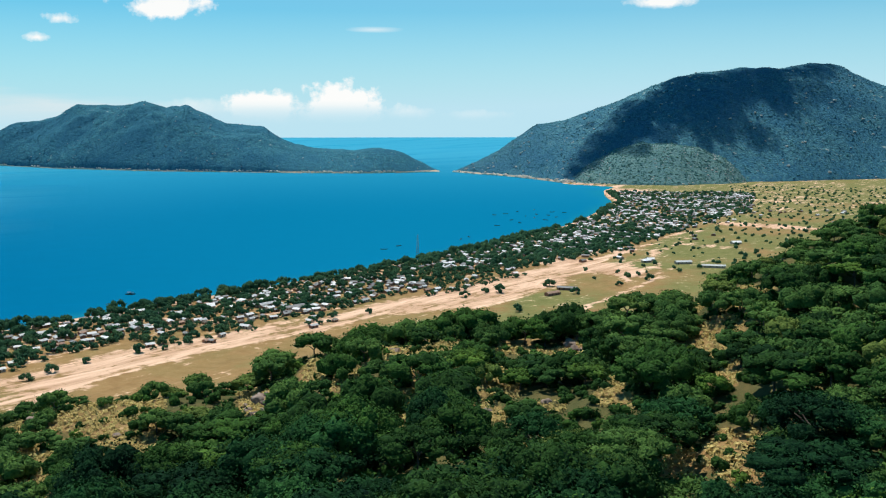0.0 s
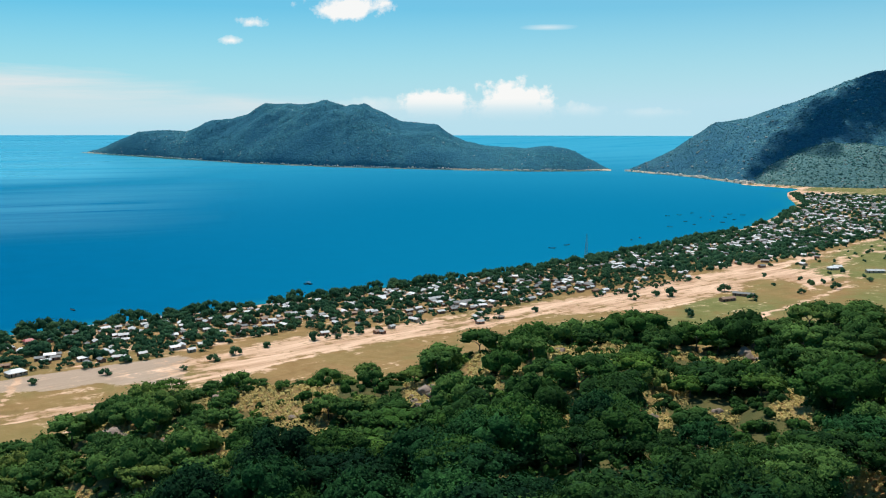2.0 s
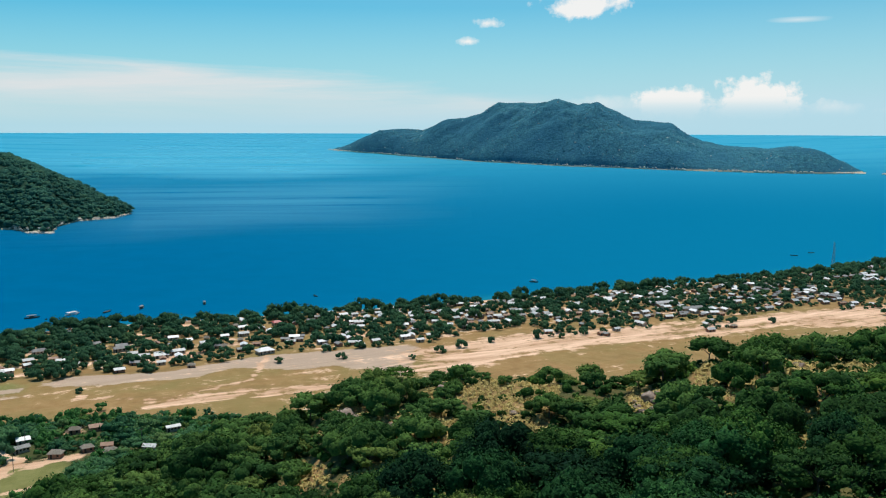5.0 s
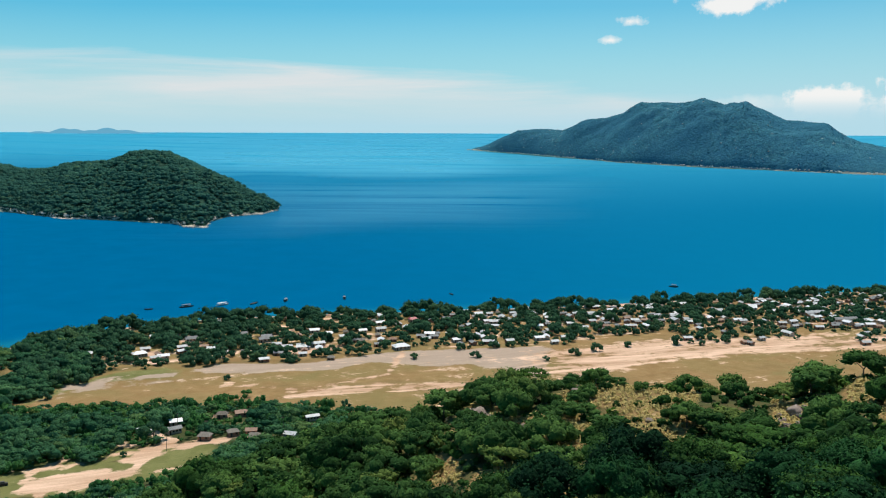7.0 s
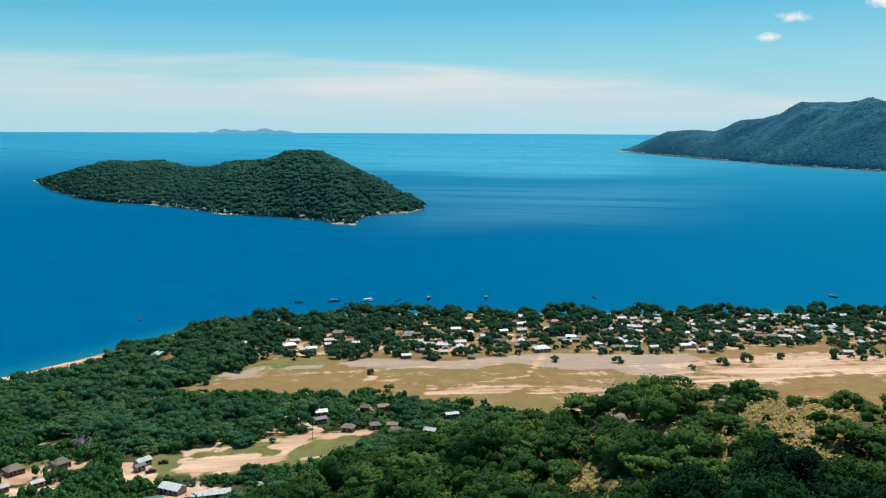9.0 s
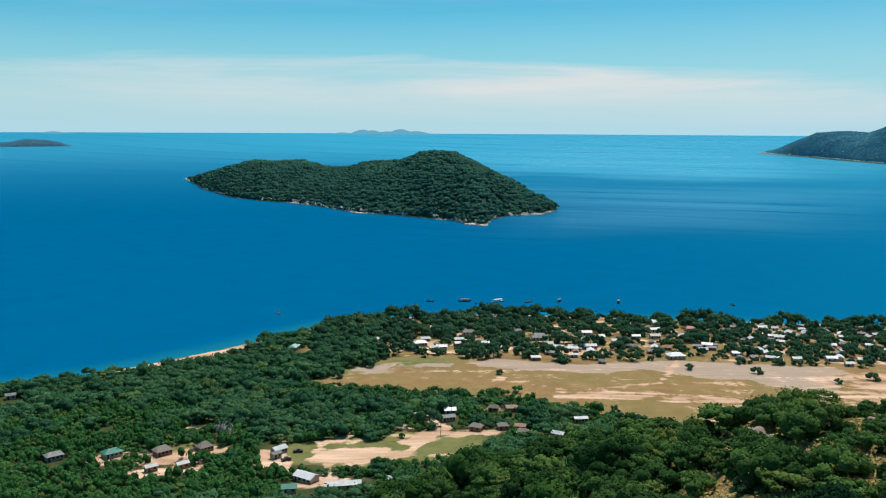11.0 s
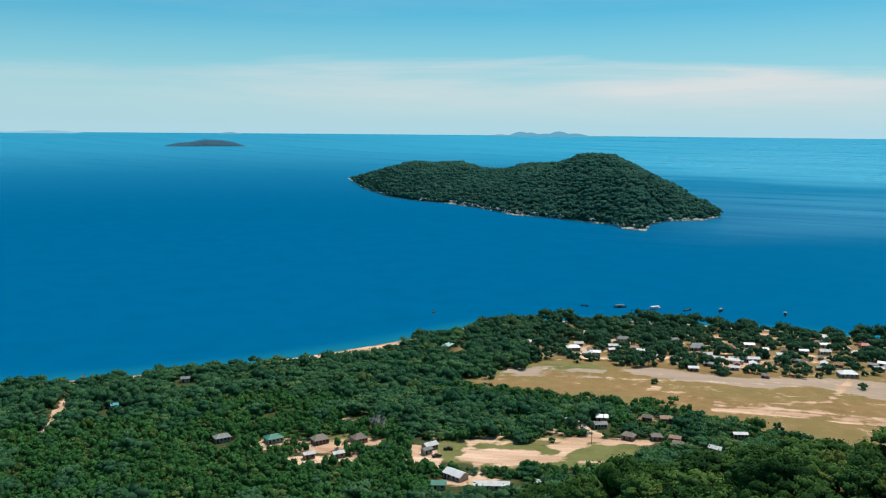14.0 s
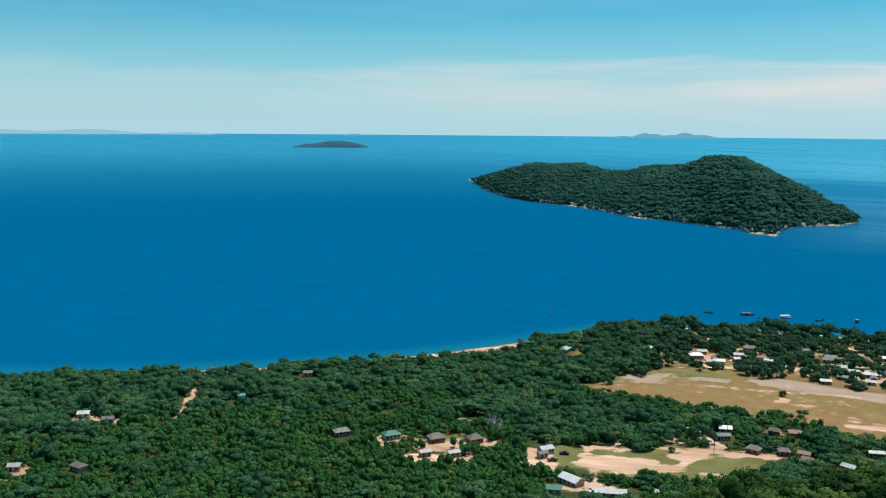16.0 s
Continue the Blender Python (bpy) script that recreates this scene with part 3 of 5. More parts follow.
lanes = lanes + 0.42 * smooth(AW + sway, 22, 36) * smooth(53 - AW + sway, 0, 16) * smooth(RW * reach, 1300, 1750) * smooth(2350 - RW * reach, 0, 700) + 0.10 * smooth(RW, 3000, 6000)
far_sheen = np.clip(far_sheen + 0.50 * lanes * smooth(RW, 1500, 3200), 0, 1)
wx, wy, wz = drawn_in(wx, wy, 0.0 * RW)
water = new("water", mesh_of("water", np.stack([wx, wy, wz], -1).reshape(-1, 3), grid_faces(len(w_r), len(w_az), True)[:, ::-1], [WATER], None, True, shallow=shallow.ravel(), lanes=lanes.ravel(), far_sheen=far_sheen.ravel(), bay=smooth(52 - AW, 0, 54).ravel() * 0.9))
tagged(water, "deep blue lake with faint ripples and calm lanes", "water", kind="structure")


# ---- mountains and islands ----
class Landform:
    """High land between two bearings: a near shore, a ridge with its height, and a far side."""

    def __init__(self, az, shore_r, ridge_az, ridge_el, deep_az, deep, ridge_at=0.5, lumps=0.2, size=220.0, base=-4.0, low=1.0, beach=7.0):
        self.beach = beach
        self.az, self.shore_r, self.ridge_az, self.ridge_el, self.deep_az, self.deep = az, shore_r, ridge_az, ridge_el, deep_az, deep
        self.ridge_at, self.lumps, self.size, self.base, self.low = ridge_at, lumps, size, base, low

    def at(self, az, u):
        """Place and height for a bearing and a share of the way from the near shore to the far one."""
        rs, d = np.interp(az, self.az, self.shore_r), np.interp(az, self.deep_az, self.deep)
        r = rs + u * d
        x, y = place(az, r)
        top = EYE + (rs + self.ridge_at * d) * np.tan(np.radians(np.interp(az, self.ridge_az, self.ridge_el) + 0.16 * fbm(np.asarray(az) * 100, 0.0 * np.asarray(az), 160, 4)))
        t = np.where(u < self.ridge_at, u / self.ridge_at, (1 - u) / (1 - self.ridge_at))
        t = np.clip(t, 0, 1)
        shape = np.sin(t * np.pi / 2) ** self.low
        rough = fbm(x, y, self.size, 5, 0.55)
        gully = np.abs(fbm(x + 900, y, self.size * 0.9, 4)) * 2
        z = top * shape * (1 + self.lumps * (rough - 0.25 * gully) * (1 - 0.95 * t ** 4)) + rough * top * self.lumps * 0.5 * t * (1 - 0.9 * t ** 3)
        return x, y, np.maximum(z, 0) * smooth(t, 0, 0.03) + self.base * (1 - smooth(t, 0, 0.03)), t

    def build(self, name, mat, na, nu, label, category):
        A, U = np.meshgrid(np.linspace(self.az[0], self.az[-1], na), np.linspace(0, 1, nu) ** 1.25)
        x, y, z, t = self.at(A, U)
        shore = smooth(self.beach - z, 0, self.beach * 0.7) * (z > self.base + 1)
        x, y, z = drawn_in(x, y, z)
        ob = new(name, mesh_of(name, np.stack([x, y, z], -1).reshape(-1, 3), grid_faces(nu, na)[:, ::-1], [mat], None, True, shore=shore.ravel()))
        return tagged(ob, label, category, kind="structure")

    def scatter(self, count, u0=0.01, u1=0.58):
        a = rng.uniform(max(self.az[0], -30.0), self.az[-1], count * 3)
        u = rng.uniform(u0, u1, count * 3)
        d = np.interp(a, self.deep_az, self.deep)
        keep = rng.random(count * 3) < d / max(self.deep)
        a, u = a[keep][:count], u[keep][:count]
        x, y, z, t = self.at(a, u)
        ok = z > 2.5
        return drawn_in(x[ok], y[ok], z[ok])


THUMB = Landform([45.4, 45.6, 46.6, 48.6, 49.8, 50.1, 51.2, 52.1, 53.5, 55.6, 58.5, 60.8, 62.6, 64.5, 66.7, 68.2, 69.4], [1730, 1609, 1547, 1515, 1431, 1355, 1370, 1421, 1445, 1494, 1557, 1680, 1774, 1822, 1953, 2208, 2720],
                 [45.4, 46.99, 48.02, 49.41, 50.82, 52.23, 53.64, 54.7, 55.75, 57.91, 59.7, 60.63, 61.92, 64.49, 66.32, 68.15, 69.4],
                 [-4.9, -4.25, -3.7, -3.05, -2.32, -1.72, -1.55, -1.78, -2.15, -2.36, -2.6, -2.5, -2.15, -2.17, -2.5, -3.0, -3.2],
                 [45.4, 47, 50, 53, 57, 61, 65, 68, 69.4], [40, 220, 560, 760, 760, 760, 700, 330, 40], 0.45, 0.22, 170.0, -4.0, 0.85, 4.5)
THUMB.build("island", ISLE_SLOPE, 240, 70, "densely wooded two-humped island with a pale rocky shore", "island")
DOMWE = Landform([0.1, 2.2, 5.45, 10.8, 18.1, 23.6, 28.3, 31.5, 33.3], [3345, 3250, 3205, 3303, 3549, 3959, 4695, 5450, 6100],
                 [0.1, 0.35, 1.55, 2.6, 4.1, 5.7, 7.25, 9.5, 10.3, 11.4, 13.7, 14.8, 16.1, 17.3, 18.5, 20.3, 22.3, 23.4, 24.4, 26.1, 27.2, 28.2, 30.0, 31.9, 33.3],
                 [-2.6, -2.45, -1.84, -1.33, -1.06, -1.17, -1.04, -.8, -.41, .34, .59, 1.09, 1.55, 1.3, 1.73, 1.62, 1.61, 1.03, .67, .34, -.06, .01, -.1, -1.05, -1.5],
                 [0.1, 1.5, 5, 10, 20, 28, 32, 33.3], [60, 350, 700, 1100, 1500, 1300, 600, 60], 0.5, 0.31, 420.0, -4.0, 0.8, 9.0)
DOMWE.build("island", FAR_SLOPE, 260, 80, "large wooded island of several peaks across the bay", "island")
MOUNT = Landform([-46, -40, -34, -26.7, -21.6, -15, -11.5, -7.9, -4.26, -2, -0.7], [3300, 3300, 3250, 3000, 2740, 2560, 2540, 2590, 2980, 3160, 3305],
                 [-46, -36, -30, -26.4, -24.4, -23.4, -21.3, -19.1, -16.8, -14.8, -13.4, -11.4, -9.6, -7.8, -6.05, -5.0, -3.7, -2.4, -0.7],
                 [1.1, 1.1, 1.5, 2.6, 3.46, 3.78, 3.67, 3.63, 3.48, 3.27, 2.84, 2.0, 1.38, .78, .54, -.18, -1.08, -1.8, -2.6],
                 [-46, -26, -12, -6, -3, -0.7], [1700, 1700, 1500, 1000, 500, 40], 0.55, 0.20, 480.0, -4.0, 1.12, 8.0)
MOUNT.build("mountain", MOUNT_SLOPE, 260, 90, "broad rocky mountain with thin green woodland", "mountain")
SPUR = Landform([-19.5, -17.8, -15, -12, -9, -7.3], [2660, 2560, 2480, 2490, 2540, 2680],
                [-19.5, -18.6, -17.6, -16.3, -14.5, -12.8, -11.1, -9.3, -7.3], [-3.25, -2.4, -1.6, -1.15, -0.75, -0.58, -1.0, -1.9, -3.0],
                [-19.5, -17, -13, -9, -7.3], [150, 480, 620, 420, 60], 0.55, 0.25, 200.0, -4.0, 1.0)
SPUR.build("foothill", SPUR_SLOPE, 110, 50, "low rocky spur at the foot of the mountain", "hill")


def far_land(name, az0, az1, el, peaks, r, label, faint=False):
    """A hazy shore on the horizon, far past the open lake."""
    a = np.linspace(az0, az1, 60)
    t = (a - az0) / (az1 - az0)
    h = np.zeros_like(a)
    for at, wide, tall in peaks:
        h = np.maximum(h, tall * np.exp(-((t - at) / wide) ** 2))
    h = (h + 0.012 * (vnoise(a * 3.1, a * 0) - 0.3)) * np.minimum(1, 12 * np.minimum(t, 1 - t)) ** 0.7
    rows = []
    for k in range(7):
        x, y = place(a, r + 40.0 * k / 6)
        z = EYE + np.tan(np.radians(el)) * r + np.tan(np.radians(h)) * r * math.sin(math.pi * k / 6 * 0.55)
        rows.append(np.stack([x, y, z], -1))
    v = np.concatenate(rows)
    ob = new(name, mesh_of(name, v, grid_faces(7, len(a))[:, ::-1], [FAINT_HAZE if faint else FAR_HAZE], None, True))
    tagged(ob, label, "distant island", kind="structure")


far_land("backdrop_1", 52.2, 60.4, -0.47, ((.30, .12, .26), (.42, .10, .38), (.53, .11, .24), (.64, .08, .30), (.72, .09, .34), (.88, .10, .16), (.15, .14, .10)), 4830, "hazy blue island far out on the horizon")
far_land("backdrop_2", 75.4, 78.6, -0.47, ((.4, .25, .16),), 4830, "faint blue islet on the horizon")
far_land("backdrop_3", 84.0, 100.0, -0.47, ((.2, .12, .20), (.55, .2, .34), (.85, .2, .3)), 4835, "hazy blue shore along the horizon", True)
ISLET = Landform([75.5, 76.5, 78, 79.6, 80.6], [7240, 7180, 7150, 7140, 7150], [75.5, 76.3, 77.2, 78.2, 79.3, 80.6], [-1.2, -.92, -.8, -.78, -.98, -1.2],
                 [75.5, 76, 78, 80, 80.6], [50, 500, 900, 500, 50], 0.5, 0.2, 200.0, -3.0, 0.8, 1.0)
# The islet's slope is coloured blue to hold the haze before it
ISLET.build("islet", slope_material("islet_slope", (0.045, 0.125, 0.190), (0.070, 0.160, 0.215), (0.20, 0.25, 0.26)), 60, 20, "low wooded islet far out on the lake", "island")


# ---- trees ----
def crown(seed, wide, tall, pads, leaves, leaf, dome=(7, 3), flat=0.5, lift=0.55):
    """Leafy pads spread over a crown, with loose leaf clumps on them: corners (n, 4, 3), trunk at the origin."""
    g = np.random.default_rng(seed)
    out = []
    around, up = dome
    for p in range(pads):
        q, a = math.sqrt((p + 0.4) / pads), p * 2.4 + g.uniform(-.4, .4)
        c = np.array([math.cos(a) * q * wide * 0.39, math.sin(a) * q * wide * 0.39, tall * (lift + 0.34 * (1 - q * q) + g.uniform(-0.11, 0.09))])
        size = wide * 0.66 / math.sqrt(pads) * g.uniform(0.75, 1.3)
        ring = []
        for k in range(up + 1):
            t = radians(-28 + 110 * k / up)
            rr = size * math.cos(t) * g.uniform(0.78, 1.12, around)
            an = np.arange(around) * 2 * math.pi / around + g.uniform(-.2, .2, around)
            ring.append(c + 0.84 * np.stack([np.cos(an) * rr, np.sin(an) * rr, size * flat * math.sin(t) + g.uniform(-.07, .07, around) * size], -1))
        for lo, hi in zip(ring[:-1], ring[1:]):
            out.append(np.stack([lo, np.roll(lo, -1, 0), np.roll(hi, -1, 0), hi], 1))
        n = g.normal(size=(leaves, 3))
        n /= np.linalg.norm(n, axis=1, keepdims=True)
        n[:, 2] = np.where(n[:, 2] < -0.2, -n[:, 2], n[:, 2])
        spot = c + n * size * (1, 1, flat) * g.uniform(0.80, 1.16, (leaves, 1))
        face = n * (1, 1, 1.5) + g.normal(size=(leaves, 3)) * 0.4 + (0, 0, 0.4)
        face /= np.linalg.norm(face, axis=1, keepdims=True)
        s = np.cross(face, g.normal(size=(leaves, 3)))
        s /= np.linalg.norm(s, axis=1, keepdims=True)
        t = np.cross(face, s)
        L = leaf * g.uniform(0.55, 1.25, (leaves, 1))
        w = L * g.uniform(0.45, 0.8, (leaves, 1))
        out.append(np.stack([spot - s * L, spot - t * w - face * L * .15, spot + s * L * g.uniform(.7, 1, (leaves, 1)), spot + t * w], 1))
    return np.concatenate(out)


def broad_crown(seed, wide, tall, pads, leaves, leaf, base=0.36, flat=0.75, core=(6, 2), spread=1.35, fill=0.84):
    """A full crown: leaf clumps over a dome from base * tall up, each a dark core under loose leaf sprays."""
    g = np.random.default_rng(seed)
    out, R, low = [], wide / 2, tall * base
    around, up = core
    for p in range(pads):
        up_share = 1 - 1.12 * (p + 0.5) / pads
        a = p * 2.4 + g.uniform(-.5, .5)
        side = math.sqrt(max(0.04, 1 - up_share * up_share)) * g.uniform(0.8, 1.05)
        size = R * spread / math.sqrt(pads) * g.uniform(0.7, 1.3)
        c = np.array([math.cos(a) * side * R * 0.76, math.sin(a) * side * R * 0.76, low + (tall - low) * (0.70 * max(up_share, 0.0) ** 0.55 + g.uniform(-.09, .05))])
        ring = []
        for k in range(up + 1):
            t = radians(-35 + 112 * k / up)
            rr = size * fill * math.cos(t) * g.uniform(0.65, 1.15, around)
            an = np.arange(around) * 2 * math.pi / around + g.uniform(-.25, .25, around)
            ring.append(c + np.stack([np.cos(an) * rr, np.sin(an) * rr, size * fill * flat * math.sin(t) + g.uniform(-.1, .1, around) * size], -1))
        for lo, hi in zip(ring[:-1], ring[1:]):
            out.append(np.stack([lo, np.roll(lo, -1, 0), np.roll(hi, -1, 0), hi], 1))
        n = g.normal(size=(leaves, 3))
        n /= np.linalg.norm(n, axis=1, keepdims=True)
        n[:, 2] = np.where(n[:, 2] < -0.3, -n[:, 2], n[:, 2])
        spot = c + n * size * (1, 1, flat) * g.uniform(0.72, 1.18, (leaves, 1))
        face = n + g.normal(size=(leaves, 3)) * 0.55 + (0, 0, 0.45)
        face /= np.linalg.norm(face, axis=1, keepdims=True)
        s = np.cross(face, g.normal(size=(leaves, 3)))
        s /= np.linalg.norm(s, axis=1, keepdims=True)
        t = np.cross(face, s)
        L = leaf * g.uniform(0.5, 1.35, (leaves, 1))
        w = L * g.uniform(0.45, 0.85, (leaves, 1))
        out.append(np.stack([spot - s * L, spot - t * w - face * L * .25, spot + s * L * g.uniform(.6, 1, (leaves, 1)), spot + t * w - face * L * .1], 1))
    return np.concatenate(out)


def stem(seed, tall, thick, limbs, reach):
    """A tapered, slightly bent trunk and its limbs: corners (n, 4, 3)."""
    g = np.random.default_rng(seed)
    quads = []

    def tube(a, b, ra, rb, sides=5):
        a, b = np.array(a), np.array(b)
        d = (b - a) / np.linalg.norm(b - a)
        s = np.cross(d, (0.3, 0.9, 0.2))
        s /= np.linalg.norm(s)
        t = np.cross(d, s)
        for k in range(sides):
            u, v = 2 * math.pi * k / sides, 2 * math.pi * (k + 1) / sides
            cu, cv = s * math.cos(u) + t * math.sin(u), s * math.cos(v) + t * math.sin(v)
            quads.append([a + cu * ra, a + cv * ra, b + cv * rb, b + cu * rb])

    fork = np.array([g.uniform(-.3, .3), g.uniform(-.3, .3), tall * 0.42])
    tube((0, 0, -0.8), fork, thick, thick * 0.7)
    for k in range(limbs):
        a = 2 * math.pi * (k + g.uniform(-.3, .3)) / limbs
        mid = fork + (math.cos(a) * reach * 0.45, math.sin(a) * reach * 0.45, tall * 0.2)
        tube(fork, mid, thick * 0.55, thick * 0.35, 4)
        tube(mid, mid + (math.cos(a) * reach * 0.4, math.sin(a) * reach * 0.4, tall * 0.14), thick * 0.35, thick * 0.12, 4)
    return np.array(quads)


def welded(quads):
    """Corners shared where they meet, and the quads' numbers into them."""
    v = quads.reshape(-1, 3)
    _, first, back = np.unique(np.round(v, 3), axis=0, return_index=True, return_inverse=True)
    return v[first], back.reshape(-1, 4)


def stamp(name, kinds, spots, mats, label, category):
    """One joined mesh of many trees. kinds: (leaf quads, stem quads); spots: x, y, z, scale, squash, turn, kind, tint."""
    V, F, M, T, base = [], [], [], [], 0
    for k, (leaf, wood) in enumerate(kinds):
        s = spots[spots[:, 6].astype(int) == k]
        if not len(s):
            continue
        corners, faces = welded(leaf if wood is None else np.concatenate([leaf, wood]))
        c, sn = np.cos(s[:, 5])[:, None], np.sin(s[:, 5])[:, None]
        P = corners[None] * s[:, 3][:, None, None]
        x, y, z = P[..., 0], P[..., 1], P[..., 2] * s[:, 4][:, None]
        P = np.stack([x * c - y * sn + s[:, 0][:, None], x * sn + y * c + s[:, 1][:, None], z + s[:, 2][:, None]], -1)
        V.append(P.reshape(-1, 3))
        F.append((faces[None] + (base + len(corners) * np.arange(len(s)))[:, None, None]).reshape(-1, 4))
        base += len(corners) * len(s)
        m = np.zeros(len(faces), int)
        m[len(leaf):] = 1
        M.append(np.tile(m, len(s)))
        T.append(np.repeat(s[:, 7], len(corners)))
    me = mesh_of(name, np.concatenate(V), np.concatenate(F), mats, np.concatenate(M), True, tint=np.concatenate(T))
    return tagged(new(name, me), label, category, kind="stuff")


def jittered(x0, x1, y0, y1, step):
    xs, ys = np.meshgrid(np.arange(x0, x1, step), np.arange(y0, y1, step))
    return (xs + rng.uniform(-.42, .42, xs.shape) * step).ravel(), (ys + rng.uniform(-.42, .42, xs.shape) * step).ravel()


def spots_of(x, y, z, lo, hi, kinds, squash=(0.85, 1.15)):
    n = len(x)
    return np.stack([x, y, z, rng.uniform(lo, hi, n), rng.uniform(*squash, n), rng.uniform(0, 6.28, n), rng.integers(0, kinds, n), rng.random(n)], -1)


def clear_of(x, y, spots):
    ok = np.ones(len(x), bool)
    for px, py, rr in spots:
        ok &= np.hypot(x - px, y - py) > rr
    return ok


# full domes, and on every third a higher, flatter crown
HILL_KINDS = [(broad_crown(20 + k, 14.0 + k % 3, (8.6, 9.2, 8.2)[k % 3], 17, 92, 0.26, (0.50, 0.34, 0.60)[k % 3], (0.50, 0.75, 0.36)[k % 3], (6, 2), 1.5, 0.74), stem(40 + k, 8.2, 0.32, 5, 4.4)) for k in range(6)]
HILL_FAR = [(broad_crown(60 + k, 14.0 + k % 3, 8.6, 10, 26, 0.48, (0.50, 0.34, 0.60)[k % 3], (0.5, 0.75, 0.36)[k % 3], (6, 2), 1.5), stem(70 + k, 8.2, 0.32, 3, 4.2)) for k in range(5)]
LOW_KINDS = [(broad_crown(80 + k, 11.5 + k % 3, 6.6, 7, 14, 0.60, (0.25, 0.3, 0.45, 0.2, 0.3)[k], (0.6, 0.7, 0.42, 0.75, 0.5)[k], (5, 2), 1.45), None) for k in range(5)]
REGROWTH = [(broad_crown(180 + k, 6.6, 4.2, 3, 8, 0.62, 0.25, 0.85, (4, 2), 1.1), None) for k in range(4)]
TOWN_KINDS = [(broad_crown(100 + k, 10.5 + k, 7.0 + k, 6, 11, 0.70, 0.25, 0.8, (5, 2), 1.4), stem(110 + k, 8.0, 0.3, 3, 3.0)) for k in range(4)]
TOWN_FAR = [(crown(160 + k, 10 + k, 8.0 + k, 2, 4, 0.9, (6, 2), 1.0, 0.28), None) for k in range(4)]
ISLE_KINDS = [(crown(120 + k, 13, 8, 2, 4, 1.5, (5, 2), 0.8, 0.3), None) for k in range(4)]
FAR_KINDS = [(crown(130 + k, 13, 6, 1, 0, 3.5, (5, 2), 0.8, 0.2), None) for k in range(4)]

ROCKS = [(-42, 201, 3.4), (-46, 196, 2.6), (-38, 197, 2.2), (-44, 205, 3.0), (-50, 200, 1.8), (-36, 204, 1.6), (-7, 262, 3.2), (-2, 258, 2.4), (38, 258, 3.4), (41, 252, 2.0), (88, 262, 3.4),
         (93, 258, 2.4), (84, 276, 2.6), (-128, 204, 4.6), (-124, 200, 2.6), (24, 196, 1.8), (47, 205, 1.8), (-66, 168, 2.2), (70, 224, 1.6), (-92, 232, 2.4), (-104, 214, 2.2), (-82, 226, 1.8), (14, 219, 1.5), (-74, 178, 1.4)]
ROCKS = [(x, y, s * 0.6) for x, y, s in ROCKS[6:13] + ROCKS[15:]]
ROCKS += [(x, y, s * 0.72) for x, y, s in ((-48.4, 223.3, 2.8), (-43.9, 211.0, 2.1), (-47.5, 212.3, 1.9), (-44.0, 216.1, 2.4), (-50.2, 217.8, 1.6), (-46.7, 225.2, 1.6), (-51.5, 222.0, 1.3), (9.8, 190.7, 1.5), (-103.5, 187.9, 1.9), (-106.5, 189.5, 1.4), (-77.4, 200.6, 1.4),
          (-13.5, 242.1, 1.8), (41.7, 264.0, 2.0), (38.8, 254.0, 2.2), (-125.5, 197.0, 4.6), (-121.0, 196.0, 1.9), (-104.0, 216.0, 1.7))]
hx, hy = jittered(-330, 230, 60, 420, 7.9)
haz, hr = bearing(hx, hy)
hz = height(hx, hy)
ok = (haz > -32) & (haz < 57) & (hz > 14) & (hr > 92) & (hr < np.interp(haz, CREST_AZ, CREST_R) + np.where(haz > 34, 95, 45))
ok &= clear_of(hx, hy, [(a * 0.98, b * 0.98, c * 1.3) for a, b, c in CLEARINGS]) & clear_of(hx, hy, [(a * 0.985, b * 0.985, c + 3.0) for a, b, c in ROCKS])
ok &= rng.random(len(hx)) < np.where((fbm(hx, hy, 34, 2) < -0.2) & (hr < np.interp(haz, CREST_AZ, CREST_R)), 0.5, 1.0)
hs = rng.uniform(0.60, 1.14, len(hx)) * (1 + 0.25 * smooth(190 - hr, 0, 60))
crest_near = smooth(hr, 165, 235)
airy = rng.random(len(hx)) < 0.14 + 0.60 * crest_near + 0.35 * smooth(haz, 12, 18) * smooth(34 - haz, 0, 6) + 0.9 * fbm(hx, hy, 40, 2) + 0.30 * smooth(haz, 22, 30) - 0.5 * smooth(haz, 38, 46)
hs *= np.where(airy, 0.80, 1.0) * (1 - 0.38 * smooth(haz, 15, 19) * smooth(31 - haz, 0, 4) * smooth(hr, 195, 225))
ok &= ~in_opening(hx, hy, hz + 3.0 * hs, hz + 8.4 * hs, 4.6 * hs, np.where(haz > 14, 0.42, 0.70)) | (rng.random(len(hx)) < 0.14)
# trees low on the near slope that take the darkened leaf copy
dimmed = ~airy & (rng.random(len(hx)) < 0.6 * smooth(205 + 60 * fbm(hx, hy, 50, 2) - hr, 0, 45) * smooth(34 - haz, 0, 10))
hx, hy, hz, hr, haz, hs, airy, dimmed = (a[ok] for a in (hx, hy, hz, hr, haz, hs, airy, dimmed))
order = np.argsort(hr)
near, rest = order[:240], order[240:]


def tree_thing(leaf, wood, leaf_mat, label, group):
    tree = new("tree")
    for name, quads, mat in (("trunk", wood, BARK), ("crown", leaf, leaf_mat)):
        v, f = welded(quads)
        ob = new(name, mesh_of(name, v, f, [mat], None, True))
        ob.parent = tree
    return tagged(tree, label, "tree", group)


